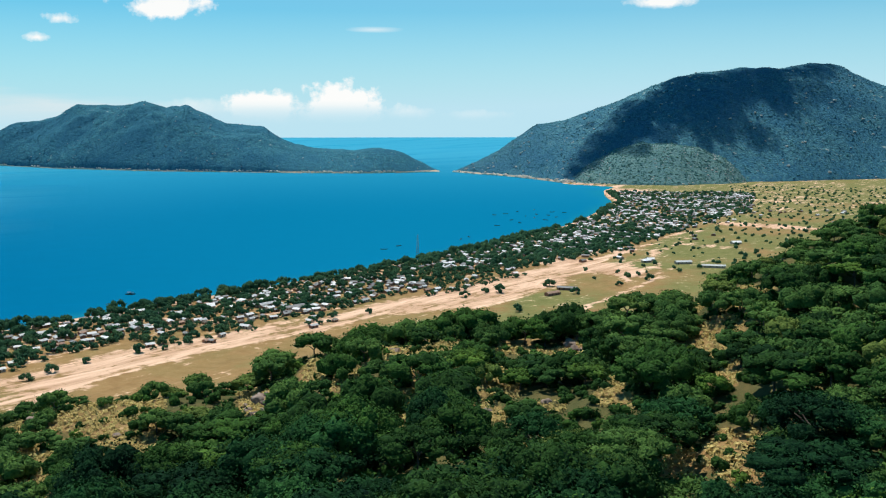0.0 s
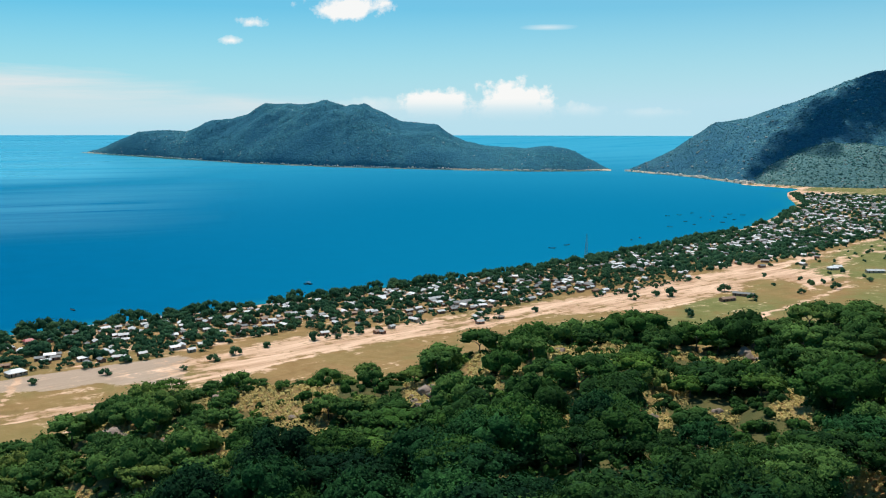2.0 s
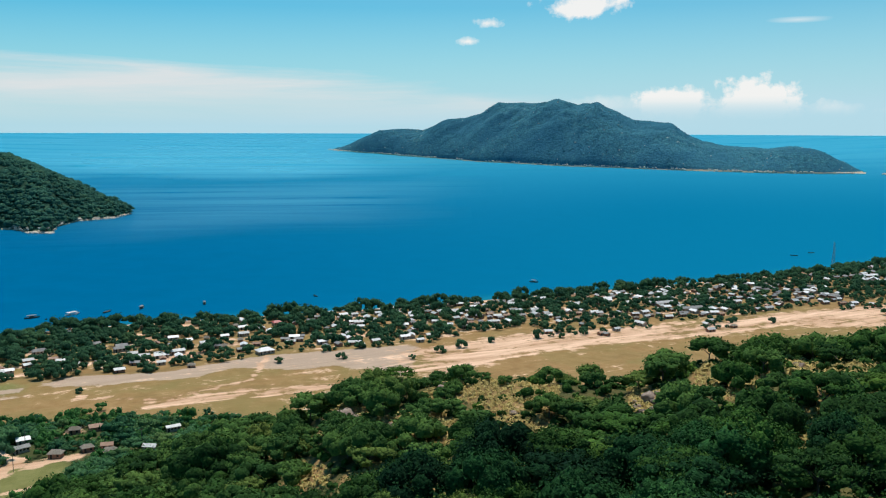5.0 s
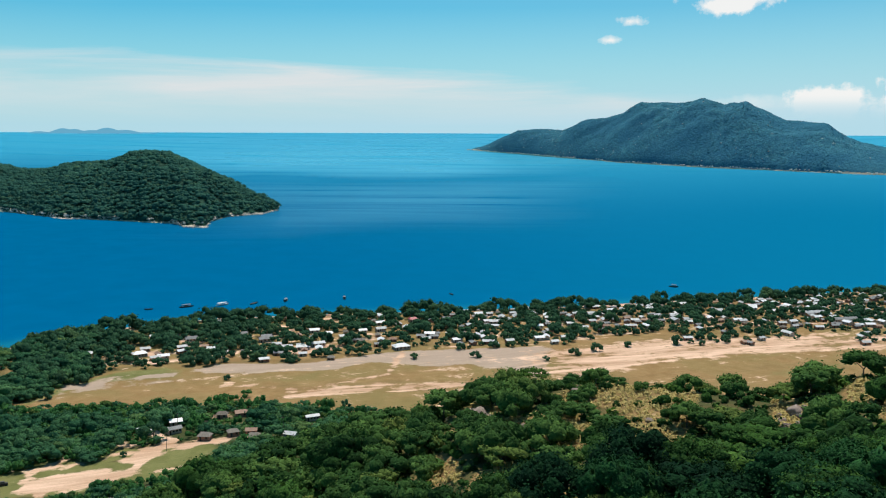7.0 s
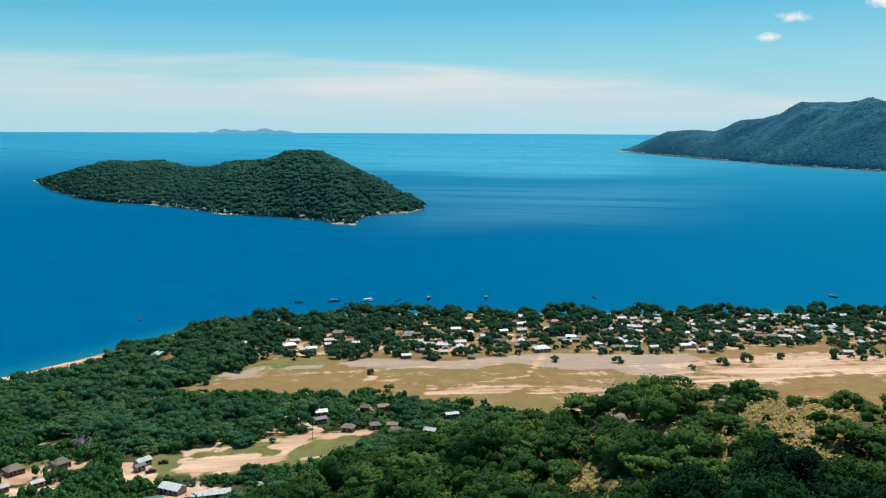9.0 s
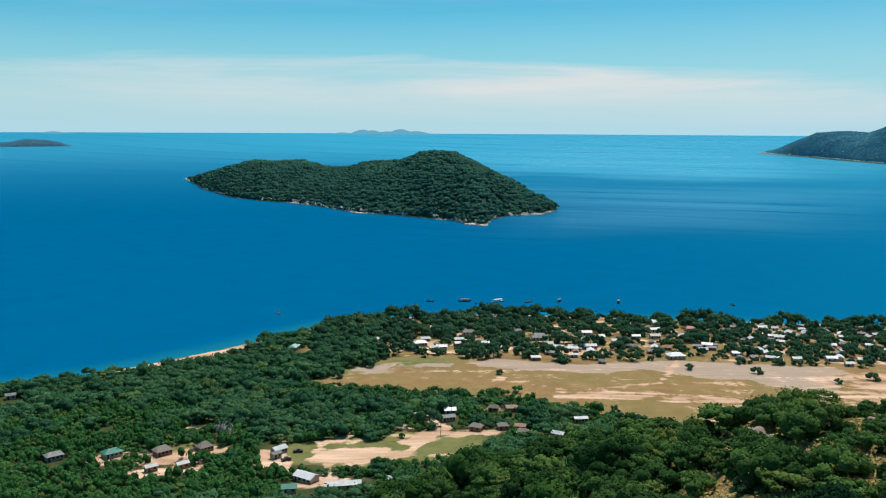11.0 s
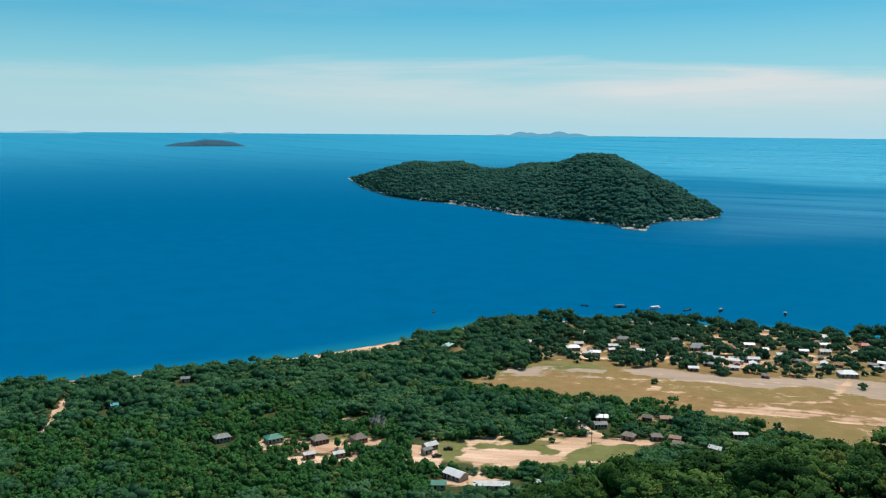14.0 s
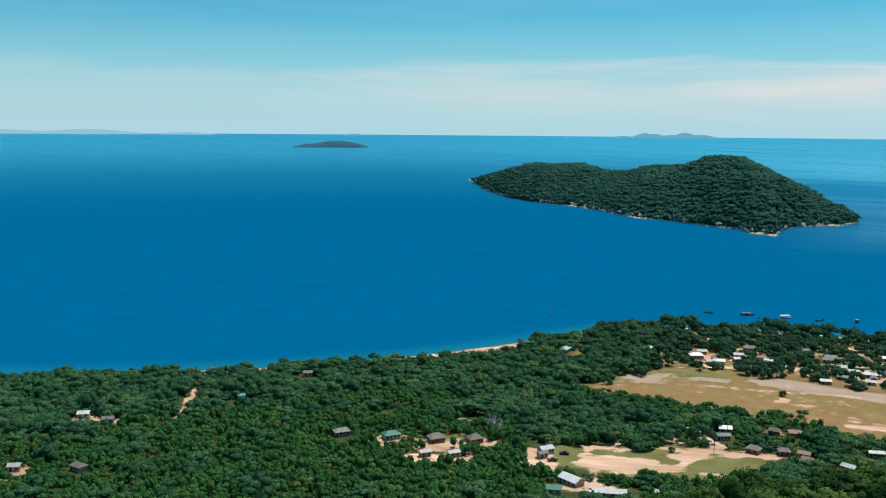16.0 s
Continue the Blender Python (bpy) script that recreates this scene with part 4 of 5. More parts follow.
def plant(first, spots):
    """Copies of the first trees at the spots; the first ones take the first spots."""
    used = set()
    for x, y, z, s, q, turn, k, _ in spots:
        m = Matrix.LocRotScale((x, y, z), Euler((0, 0, turn)), None)
        t = first[int(k)]
        if int(k) in used:
            t = copy_thing(t, m)
        used.add(int(k))
        t.matrix_basis = m @ Matrix.Diagonal((s, s, s * q, 1))


hill_first = [tree_thing(a, b, HILL_LEAF, "spreading green woodland tree with a flat layered crown", "trees on the near hill") for a, b in HILL_KINDS]
airy_first = [tree_thing(a, b, OPEN_LEAF, "spreading yellowish green woodland tree with a thin layered crown", "trees on the near hill") for a, b in HILL_KINDS]
hill_spots = spots_of(hx, hy, hz, 1.0, 1.0, 5, (0.8, 1.25))
hill_spots[:, 3] = hs
hill_spots[near, 6] = rng.integers(0, 6, len(near))
dimmed_first = [tree_thing(a, b, DIMMED_LEAF, "broad-crowned woodland tree, its leaves painted darker for the near slope", "trees on the near hill") for a, b in HILL_KINDS]
plant(hill_first, hill_spots[near[~airy[near] & ~dimmed[near]]])
plant(dimmed_first, hill_spots[near[dimmed[near]]])
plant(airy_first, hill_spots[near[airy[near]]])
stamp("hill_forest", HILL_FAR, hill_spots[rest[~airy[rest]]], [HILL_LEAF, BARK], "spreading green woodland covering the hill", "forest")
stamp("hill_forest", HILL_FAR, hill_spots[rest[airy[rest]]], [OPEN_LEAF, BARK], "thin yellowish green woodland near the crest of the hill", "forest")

# a thin umbrella-shaped tree on the crest, its trunk in sight
x, y = place(28.8, 240.0)
umbrella = tree_thing(broad_crown(330, 10.5, 7.6, 14, 60, 0.26, 0.80, 0.30, (6, 2), 1.25, 0.6), stem(331, 7.4, 0.24, 6, 4.0), HILL_LEAF, "thin umbrella-shaped tree with a bare trunk on the crest", "trees on the near hill")
umbrella.matrix_basis = pose(float(x), float(y), float(height(x, y)), 0, 0, 30)

# scrub between the hill trees
bx, by = jittered(-300, 200, 60, 330, 5.2)
baz, br = bearing(bx, by)
bz = height(bx, by)
ok = (baz > -32) & (baz < 57) & (bz > 14) & (br > 95) & (br < np.interp(baz, CREST_AZ, CREST_R) + 25) & (rng.random(len(bx)) < 0.92)
ok &= clear_of(bx, by, [(a, b, c * 0.5) for a, b, c in CLEARINGS]) & clear_of(bx, by, [(a, b, c + 0.6) for a, b, c in ROCKS])
ok &= ~in_opening(bx, by, bz + 0.4, bz + 2.2, 0.6, 0.8) | (rng.random(len(bx)) < 0.42)
BUSH = [(crown(140 + k, 3.6, 2.4, 3, 8, 0.40, (5, 2), 0.8, 0.25), None) for k in range(3)]
stamp("scrub", BUSH, spots_of(bx[ok], by[ok], bz[ok] - 0.2, 0.5, 1.3, 3), [HILL_LEAF, BARK], "low green scrub and bushes under the hill trees", "bushes")

# dry grass standing in the openings
tx, ty = jittered(-150, 130, 110, 300, 1.35)
tz = height(tx, ty)
stands = in_opening(tx, ty, tz, tz + 0.6, 0.5, 1.1) & (np.hypot(tx, ty) < 262)
ok = (stands | ~clear_of(tx, ty, [(a, b, c * 1.25) for a, b, c in CLEARINGS] + [(a * 0.985, b * 0.985, c + 3.5) for a, b, c in ROCKS])) & clear_of(tx, ty, [(a, b, c * 0.9) for a, b, c in ROCKS]) & (rng.random(len(tx)) < 0.75)
TUFT = [(crown(170 + k, 1.5, 0.8, 1, 7, 0.42, (4, 1), 0.9, 0.3), None) for k in range(3)]
stamp("dry_grass", TUFT, spots_of(tx[ok], ty[ok], height(tx[ok], ty[ok]) - 0.1, 0.5, 1.3, 3, (0.5, 0.9)), [STRAW, BARK], "golden dry grass standing in the forest openings", "grass")

# lowland forest between the plain and the lake
HOUSE_SPOTS = [(-402, 88), (-391, 110), (-380, 129), (-373, 146), (-363, 118), (-358, 130), (-348, 171), (-309, 164), (-296, 163), (-287, 178), (-348, 250), (-337, 259), (-346, 267), (-316, 260),
               (-309, 271), (-303, 276), (-283, 283), (-294, 309), (-335, 287), (-329, 294), (-469, -31), (-401, -55), (-393, -29), (-456, -19), (-512, 92), (-474, 340), (-350, 454), (-401, 428), (-439, 417),
               (-518, 429), (-396, 529), (-518, 268), (-432, 118), (-409, 158), (-480, 387), (-444, 422), (-402, 429), (-416, 453), (-502, 321), (-401, 475), (-394, 487), (-399, 455), (-464, 418), (-508, 377), (-477, 49)]
lx, ly = jittered(-640, -170, -150, 420, 5.7)
laz, lr = bearing(lx, ly)
lz, lsd = height(lx, ly), inland(lx, ly)
lv, lp = np.interp(laz, VILLAGE_AZ, VILLAGE_R), np.interp(laz, PLAIN_AZ, PLAIN_R)
LOW_CLEAR = [(-308, 205, 8), (-312, 186, 8), (-330, 190, 13), (-340, 180, 11), (-322, 212, 13), (-308, 235, 13), (-330, 225, 9), (-345, 203, 7), (-347, 168, 12), (-300, 252, 9), (-315, 254, 9), (-301, 222, 9), (-313, 195, 9), (-365, 150, 8),
             (-378, 135, 8), (-390, 108, 8), (-362, 122, 9), (-340, 262, 8), (-303, 166, 9), (-494, 25, 6), (-480, 21, 6), (-508, 29, 6), (-468, 18, 6), (-522, 33, 6), (-300, 158, 8), (-285, 176, 8),
             (-398, -55, 6), (-460, -26, 7), (-378, 130, 6), (-452, 14, 5), (-462, 17, 5), (-472, 19, 5), (-484, 22, 5), (-496, 25, 5)]
ok = (laz > 38) & (laz < 108) & (lsd > np.where((laz > 65.5) & (laz < 74), 27, 12))
ok &= ~((laz > 49.5) & (laz < 65) & (lr > 357 + fbm(lx, ly, 20, 2) * 8) & (lr < 401 + fbm(lx, ly, 20, 2) * 8)) & ~((laz > 57) & (laz < 64) & (lr > 316) & (lr < 347)) & ~((laz > 46) & (laz < 56) & (lr > 398) & (lr < 412))
ok = ok & (lz < 22) & (lr > 270) & ~((lr > lp + 4) & (lr < lv) & (laz < 62.5)) & ~((lr >= lv) & (laz < 57))
ok &= clear_of(lx, ly, LOW_CLEAR) & clear_of(lx, ly, [(a * (1 - 9 / math.hypot(a, b)), b * (1 - 9 / math.hypot(a, b)), 11.0) for a, b in HOUSE_SPOTS])
thin = fbm(lx, ly, 70, 3)
ok &= rng.random(len(lx)) < np.where(thin < -0.22, 0.55, 1.0)
regrow = (laz > 63 + fbm(lx, ly, 60, 3) * 14) & (lr < 452 + fbm(ly, lx, 50, 3) * 60) & (lsd > 70)
ok &= ~regrow | (rng.random(len(lx)) < 0.12)
low_spots = spots_of(lx[ok], ly[ok], lz[ok], 0.42, 1.2, 5, (0.6, 1.2))
low_spots[:, 3] *= 1 - 0.5 * smooth(28 - (lp[ok] - lr[ok]), 0, 22) * (laz[ok] < 63) * (lr[ok] < lp[ok] + 5)
low_spots[:, 3] *= np.where((lr[ok] < 357) & (lr[ok] > 325) & (laz[ok] > 48) & (laz[ok] < 63), 0.62, 1.0)
low_spots[:, 3] *= 1 - 0.15 * smooth(40 - lsd[ok], 0, 30)
stamp("lowland_forest", LOW_KINDS, low_spots, [LOW_LEAF, BARK], "dense green lowland forest reaching down to the beach", "forest")

rx, ry = jittered(-500, -200, -140, 330, 4.2)
raz, rr_ = bearing(rx, ry)
rsd = inland(rx, ry)
ok = (raz > 63 + fbm(rx, ry, 60, 3) * 14) & (raz < 104) & (rr_ < 458 + fbm(ry, rx, 50, 3) * 60) & (rr_ > 300) & (rsd > 65) & (height(rx, ry) < 22)
ok |= (raz > 40) & (raz < 63) & (rr_ > 330) & (rr_ < np.interp(raz, PLAIN_AZ, PLAIN_R) + 6 + fbm(rx, ry, 25, 2) * 30) & (height(rx, ry) < 22) & (rng.random(len(rx)) < 0.55)
ok &= ~((raz > 49.5) & (raz < 65) & (rr_ > 361) & (rr_ < 399)) & ~((raz > 57) & (raz < 64) & (rr_ > 322) & (rr_ < 350)) & ~((raz > 46) & (raz < 56) & (rr_ > 398) & (rr_ < 410))
ok &= clear_of(rx, ry, [(a, b, c * 0.9) for a, b, c in LOW_CLEAR]) & clear_of(rx, ry, [(a * (1 - 5 / math.hypot(a, b)), b * (1 - 5 / math.hypot(a, b)), 8.0) for a, b in HOUSE_SPOTS])
stamp("regrowth", REGROWTH, spots_of(rx[ok], ry[ok], height(rx[ok], ry[ok]), 0.5, 1.25, 4, (0.7, 1.3)), [REGROWTH_LEAF, BARK], "bright green young regrowth and bushes", "bushes")

# ---- village: where the houses and trees stand ----
sx, sy = jittered(-600, 800, 250, 2400, 9.0)
saz, sr = bearing(sx, sy)
ssd = inland(sx, sy)
sv = np.interp(saz, VILLAGE_AZ, VILLAGE_R)
in_village = (saz > -19.5) & (saz < 61) & (ssd > 8) & (sr > sv - 3)
in_village |= (saz > -19.5) & (saz < 34) & (ssd > 8) & (sr > sv - 45) & (fbm(sx, sy, 60, 3) > 0.14)
in_village &= ~((sr > 2200) | ((saz < -9) & (sr > 2250)))
sx, sy, sr, saz, ssd = sx[in_village], sy[in_village], sr[in_village], saz[in_village], ssd[in_village]
shade = fbm(sx, sy, 45, 3)
is_house = (rng.random(len(sx)) < np.where(saz > 46, 0.05, np.where(saz < 14, 0.33, 0.40)) + 0.7 * shade - 0.3 * (ssd < 30)) & (ssd > 16)
is_house &= ~((saz > 40) & (sr > np.interp(saz, VILLAGE_AZ, VILLAGE_R) + np.interp(saz, [40, 47, 60], [110, 55, 40])))
is_house &= (sr > np.interp(saz, VILLAGE_AZ, VILLAGE_R) + 10) | (rng.random(len(sx)) < 0.45)
is_house &= clear_of(sx, sy, [(a, b, 11) for a, b in HOUSE_SPOTS])
is_tree = ~is_house & (rng.random(len(sx)) < np.where(sr > 1350, 0.40, np.where(saz > 42, 0.92, np.where(saz < 12, 0.97, 0.95)))) & clear_of(sx, sy, [(a, b, 7.5) for a, b in HOUSE_SPOTS])
tz = height(sx, sy)
town = spots_of(sx[is_tree], sy[is_tree], tz[is_tree], 0.45, 0.95, 4, (0.7, 1.0))
town[:, 3] *= np.where(saz[is_tree] > 46, 1.08, np.where(saz[is_tree] < 14, 0.92, 1.05))
town[:, 3] *= 1 - 0.30 * smooth(30 - (sr[is_tree] - np.interp(saz[is_tree], VILLAGE_AZ, VILLAGE_R)), 0, 24) + 0.15 * smooth(saz[is_tree], 40, 48)
town[:, 3] *= 1 + 0.25 * smooth(34 - ssd[is_tree], 0, 20)
close = np.hypot(town[:, 0], town[:, 1]) < 950
stamp("village_trees", TOWN_FAR, town[~close], [TOWN_LEAF, BARK], "dark green shade trees in the far village", "trees")
stamp("village_trees", TOWN_KINDS, town[close], [TOWN_LEAF, BARK], "dark green shade trees between the village houses", "trees")
LONE = [(-298, 466, 1.0), (-248, 508, 1.1), (-242, 527, 1.1), (-229, 550, 0.7), (-204, 575, 1.0), (-178, 598, 0.7), (-235, 595, .6), (101, 821, 1.3), (167, 820, .8), (203, 851, 1.0), (-26, 806, .9), (61, 971, 1.6),
        (39, 791, 1.0), (52, 791, 1.2), (-388, 337, .7), (-465, 301, 1.6), (-458, 274, 1.7), (-450, 284, 1.2), (-328, 439, .7), (-431, 345, 1.0), (-422, 352, 1.0), (-180, 801, 2.0), (-170, 810, 1.9), (-190, 792, 1.7),
        (60, 700, 1.0), (20, 770, 1.1), (120, 780, 1.0), (-60, 700, .8), (150, 860, .7), (245, 900, .8), (-120, 690, .7), (-140, 640, .6), (-336, 247, 1.5), (-330, 226, 0.5), (-295, 335, .6), (-440, 255, .9)]
fx, fy = jittered(150, 1500, 880, 2500, 25.0)
faz, fr = bearing(fx, fy)
ok = (faz < -9) & (faz > -30) & (fr < np.interp(faz, VILLAGE_AZ, VILLAGE_R) - 10) & (rng.random(len(fx)) < 0.6)
ok |= (faz < -18) & (faz > -30) & (fr < 2500) & (rng.random(len(fx)) < 0.7)
lone = np.array([(a, b, s) for a, b, s in LONE])
ls = spots_of(np.concatenate([lone[:, 0], fx[ok]]), np.concatenate([lone[:, 1], fy[ok]]), height(np.concatenate([lone[:, 0], fx[ok]]), np.concatenate([lone[:, 1], fy[ok]])), 0.24, 0.55, 4)
ls[:len(lone), 3] = lone[:, 2] * 0.68
town_first = [tree_thing(a, b, TOWN_LEAF, "single dark green tree standing on the open plain", "trees on the plain") for a, b in TOWN_KINDS]
plant(town_first, ls[:len(lone)])
stamp("scattered_trees", TOWN_FAR, ls[len(lone):], [TOWN_LEAF, BARK], "scattered dark green trees on the far plain", "trees")

for form, kinds, count, lo, hi, leaf, name, label in (
        (THUMB, ISLE_KINDS, 7000, 0.5, 1.05, ISLE_LEAF, "island_forest", "dense dark green woodland covering the island"),
        (DOMWE, FAR_KINDS, 8000, 0.16, 0.40, FAR_LEAF, "far_island_forest", "woodland on the far island, the haze's blue put into its leaf colour"),
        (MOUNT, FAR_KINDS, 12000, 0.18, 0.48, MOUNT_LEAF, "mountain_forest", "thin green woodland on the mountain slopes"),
        (SPUR, FAR_KINDS, 2500, 0.3, 0.55, SPUR_LEAF, "foothill_scrub", "thin grey-green scrub on the rocky spur")):
    x, y, z = form.scatter(count)
    stamp(name, kinds, spots_of(x, y, z - 1.0, lo, hi, 4, (0.5, 0.95) if form is THUMB else (0.45, 0.8)), [leaf, BARK], label, "forest")



# pale rocks along the waterlines
def rocks(seed):
    return crown(seed, 2.2, 0.6, 2, 0, 1.0, (6, 2), 0.8, 0.2)


PALE_STONE = plain("pale_shore_rock", (0.46, 0.40, 0.32), (0.74, 0.66, 0.54), 0.2, 0.9)
OUTCROP = plain("hillside_granite", (0.30, 0.31, 0.29), (0.52, 0.52, 0.47), 0.2, 0.9)
ROCK_KINDS = [(rocks(150 + k), None) for k in range(4)]
for form, count, lo, hi, u1 in ((THUMB, 1100, 0.6, 2.3, 0.018), (DOMWE, 1000, 1.2, 3.4, 0.018), (MOUNT, 700, 2.0, 5.0, 0.02), (SPUR, 700, 0.8, 2.6, 0.5), (MOUNT, 420, 1.2, 4.4, 0.5), (DOMWE, 260, 0.8, 2.6, 0.5)):
    a = rng.uniform((-11.5 if u1 < 0.1 else -29.0) if form is MOUNT else form.az[0], form.az[-1], count)
    a = a[fbm(a * 40, a * 0, 22, 2) > -0.12]
    x, y, z, t = form.at(a, rng.uniform(0.008, u1, len(a)))
    x, y, z = drawn_in(x, y, np.clip(z, 0.2, 6 if u1 < 0.1 else 900) - 0.3)
    stamp("shore_rocks" if u1 < 0.1 else "outcrops", ROCK_KINDS, spots_of(x, y, z, lo, hi, 4), [PALE_STONE if u1 < 0.1 else OUTCROP], "pale weathered rocks along the waterline" if u1 < 0.1 else "pale granite outcrops on the wooded slope", "rocks")

# pale rock shelves at the foot of the wooded island
for az0, az1, count in ((49.9, 51.4, 60), (46.2, 48.4, 50), (57.5, 59.0, 30), (61.5, 63.0, 26)):
    a = rng.uniform(az0, az1, count)
    x, y, z, t = THUMB.at(a, rng.uniform(-0.006, 0.012, count))
    stamp("shore_rocks", ROCK_KINDS, spots_of(x, y, 0 * x - 0.2, 1.6, 3.6, 4, (0.5, 0.9)), [PALE_STONE], "pale rock shelf at the foot of the wooded island", "rocks")

# ---- boulders ----
def boulder(size, seed):
    g = np.random.default_rng(seed)
    bm = bmesh.new()
    bmesh.ops.create_icosphere(bm, subdivisions=3, radius=size)
    off = Vector(g.uniform(-40, 40, 3))
    for v in bm.verts:
        d = v.co.normalized()
        k = 1 + 0.55 * noise.noise(d * 1.2 + off) + 0.16 * noise.noise(d * 3.2 + off) - 0.10 * abs(noise.noise(d * 5.5 + off))
        v.co = Vector((d.x * 1.25, d.y * 0.95, d.z * 0.75)) * size * k
    for f in bm.faces:
        f.smooth = True
    me = bpy.data.meshes.new("boulder")
    bm.to_mesh(me)
    bm.free()
    me.materials.append(STONE)
    return new("boulder", me)


for k, (x, y, s) in enumerate(ROCKS):
    b = tagged(boulder(s, 200 + k), "weathered grey-brown granite boulder on the wooded hill", "boulder", "boulders on the hill")
    b.matrix_basis = pose(x, y, float(height(x, y)) + s * 0.18, 0, 0, 40 * k)


# ---- houses ----
SIZE = 0.70


def house(long, wide, wall, roof, wall_mat, roof_mat, label, group="village houses", hip=0.0, pitch=0.42, porch=False, openings=2):
    """A small house: walls, roof with overhang, door and windows."""
    h = new("house")
    long, wide, wall = long * SIZE, wide * SIZE, wall * 0.9
    bm = bmesh.new()
    L, W = long / 2, wide / 2
    box(bm, -L, L, -W, W, -0.4, wall)
    if hip == 0.0:
        for s in (-1, 1):
            a = [bm.verts.new((s * (L - 0.01), y, z)) for y, z in ((-W, wall), (W, wall), (0, wall + W * pitch - 0.05))]
            bm.faces.new(a)
    part("wall", bm, wall_mat, h)
    bm = bmesh.new()
    o, top = 0.45, wall + W * pitch
    ridge = L + o - hip * (W + o)
    low = wall - o * pitch
    under = []
    for dz in (0.0, -0.10):
        v = [bm.verts.new(c) for c in ((-L - o, -W - o, low + dz), (L + o, -W - o, low + dz), (L + o, W + o, low + dz), (-L - o, W + o, low + dz), (-ridge, 0, top + dz + .04), (ridge, 0, top + dz + .04))]
        under.append(v)
        faces = [(0, 1, 5, 4), (2, 3, 4, 5)] + ([(1, 2, 5), (3, 0, 4)] if hip else [])
        for f in faces:
            q = [v[i] for i in f]
            bm.faces.new(q if dz == 0 else q[::-1])
    a, b = under
    for i, j in ((0, 1), (1, 2), (2, 3), (3, 0)) if hip else ((0, 1), (2, 3), (1, 5), (5, 2), (3, 4), (4, 0)):
        bm.faces.new((a[i], b[i], b[j], a[j]))
    part("roof", bm, roof_mat, h)
    for k in range(openings):
        x = -L + long * (k + 0.5) / openings
        for s in (-1, 1):
            bm = bmesh.new()
            y0, y1 = sorted((s * (W - 0.05), s * (W + 0.04)))
            if k == 0:
                box(bm, x - 0.45, x + 0.45, y0, y1, 0.0, 2.0)
                part("door", bm, HOLLOW, h)
            else:
                box(bm, x - 0.5, x + 0.5, y0, y1, 0.95, 1.9)
                part("window", bm, HOLLOW, h)
    if porch:
        for k in range(4):
            bm = bmesh.new()
            x = -L + long * k / 3
            box(bm, x - 0.08, x + 0.08, -W - 0.42, -W - 0.26, -0.3, wall - 0.12)
            part("post", bm, HOLLOW, h)
    return tagged(h, label, "house", group)


def set_down(thing, x, y, turn):
    thing.matrix_basis = pose(x, y, float(height(x, y)) + 0.05, 0, 0, turn)
    return thing


KINDS = [house(8.5, 5.6, 2.4, 0, BRICK, ROOFS["bright"], "small brick house with a shiny sheet roof"), house(7.0, 5.0, 2.3, 0, PLASTER, ROOFS["bright"], "small plastered house with a shiny sheet roof"),
         house(9.5, 6.0, 2.5, 0, PLASTER, ROOFS["white"], "plastered house with a whitish sheet roof"), house(6.5, 4.8, 2.2, 0, BRICK, ROOFS["dull"], "small brick house with a weathered sheet roof"),
         house(8.0, 5.2, 2.3, 0, BRICK, ROOFS["dull"], "brick house with a weathered grey sheet roof"), house(6.0, 4.6, 2.1, 0, BRICK, ROOFS["thatch"], "small brick hut with a grey thatch roof", hip=0.7, pitch=0.6),
         house(7.0, 5.0, 2.2, 0, BRICK, ROOFS["rust"], "small brick house with a rusty sheet roof"), house(12.0, 6.4, 2.6, 0, PLASTER, ROOFS["bright"], "long plastered house with a shiny sheet roof", openings=3)]
WEIGHTS = [0.20, 0.20, 0.13, 0.13, 0.12, 0.07, 0.08, 0.07]
vx, vy = sx[is_house], sy[is_house]
v_order = np.argsort(np.hypot(vx, vy))
used = set()
near_count = 300
for i in v_order[:near_count]:
    k = int(rng.choice(len(KINDS), p=WEIGHTS))
    x, y = vx[i], vy[i]
    j = int(np.argmin(np.hypot(SHORE[:, 0] - x, SHORE[:, 1] - y)))
    a, b = SHORE[max(j - 1, 0)], SHORE[min(j + 1, len(SHORE) - 1)]
    turn = math.degrees(math.atan2(b[1] - a[1], b[0] - a[0])) + rng.choice([0, 90], p=[0.7, 0.3]) + rng.normal(0, 9)
    m = pose(x, y, float(height(x, y)) + 0.05, 0, 0, turn)
    if k in used:
        copy_thing(KINDS[k], m)
    else:
        KINDS[k].matrix_basis = m
        used.add(k)

# the far end of the village, too small to tell apart
far_i = v_order[near_count:]


def far_roofs(name, index, mat, wall_mat, label):
    V, M = [], []
    for i in index:
        x, y, z = vx[i], vy[i], float(height(vx[i], vy[i]))
        L, W, h, t = rng.uniform(2.3, 4.4), rng.uniform(1.9, 2.8), 2.3, rng.uniform(0, 3.14)
        c, s = math.cos(t), math.sin(t)
        P = lambda u, v, w: (x + u * c - v * s, y + u * s + v * c, z + w)
        o, top = 0.4, h + 1.2
        V += [P(-L - o, -W - o, h), P(L + o, -W - o, h), P(L + o, 0, top), P(-L - o, 0, top), P(L + o, W + o, h), P(-L - o, W + o, h), P(-L - o, 0, top), P(L + o, 0, top)]
        M += [0, 0]
        for u0, v0, u1, v1 in ((-L, -W, L, -W), (L, -W, L, W), (L, W, -L, W), (-L, W, -L, -W)):
            V += [P(u0, v0, 0), P(u1, v1, 0), P(u1, v1, h), P(u0, v0, h)]
            M.append(1)
    V = np.array(V)
    tagged(new(name, mesh_of(name, V, np.arange(len(V)).reshape(-1, 4), [mat, wall_mat], np.array(M))), label, "houses", kind="stuff")


# loose houses out on the far plain
ox, oy = jittered(150, 900, 850, 2300, 34.0)
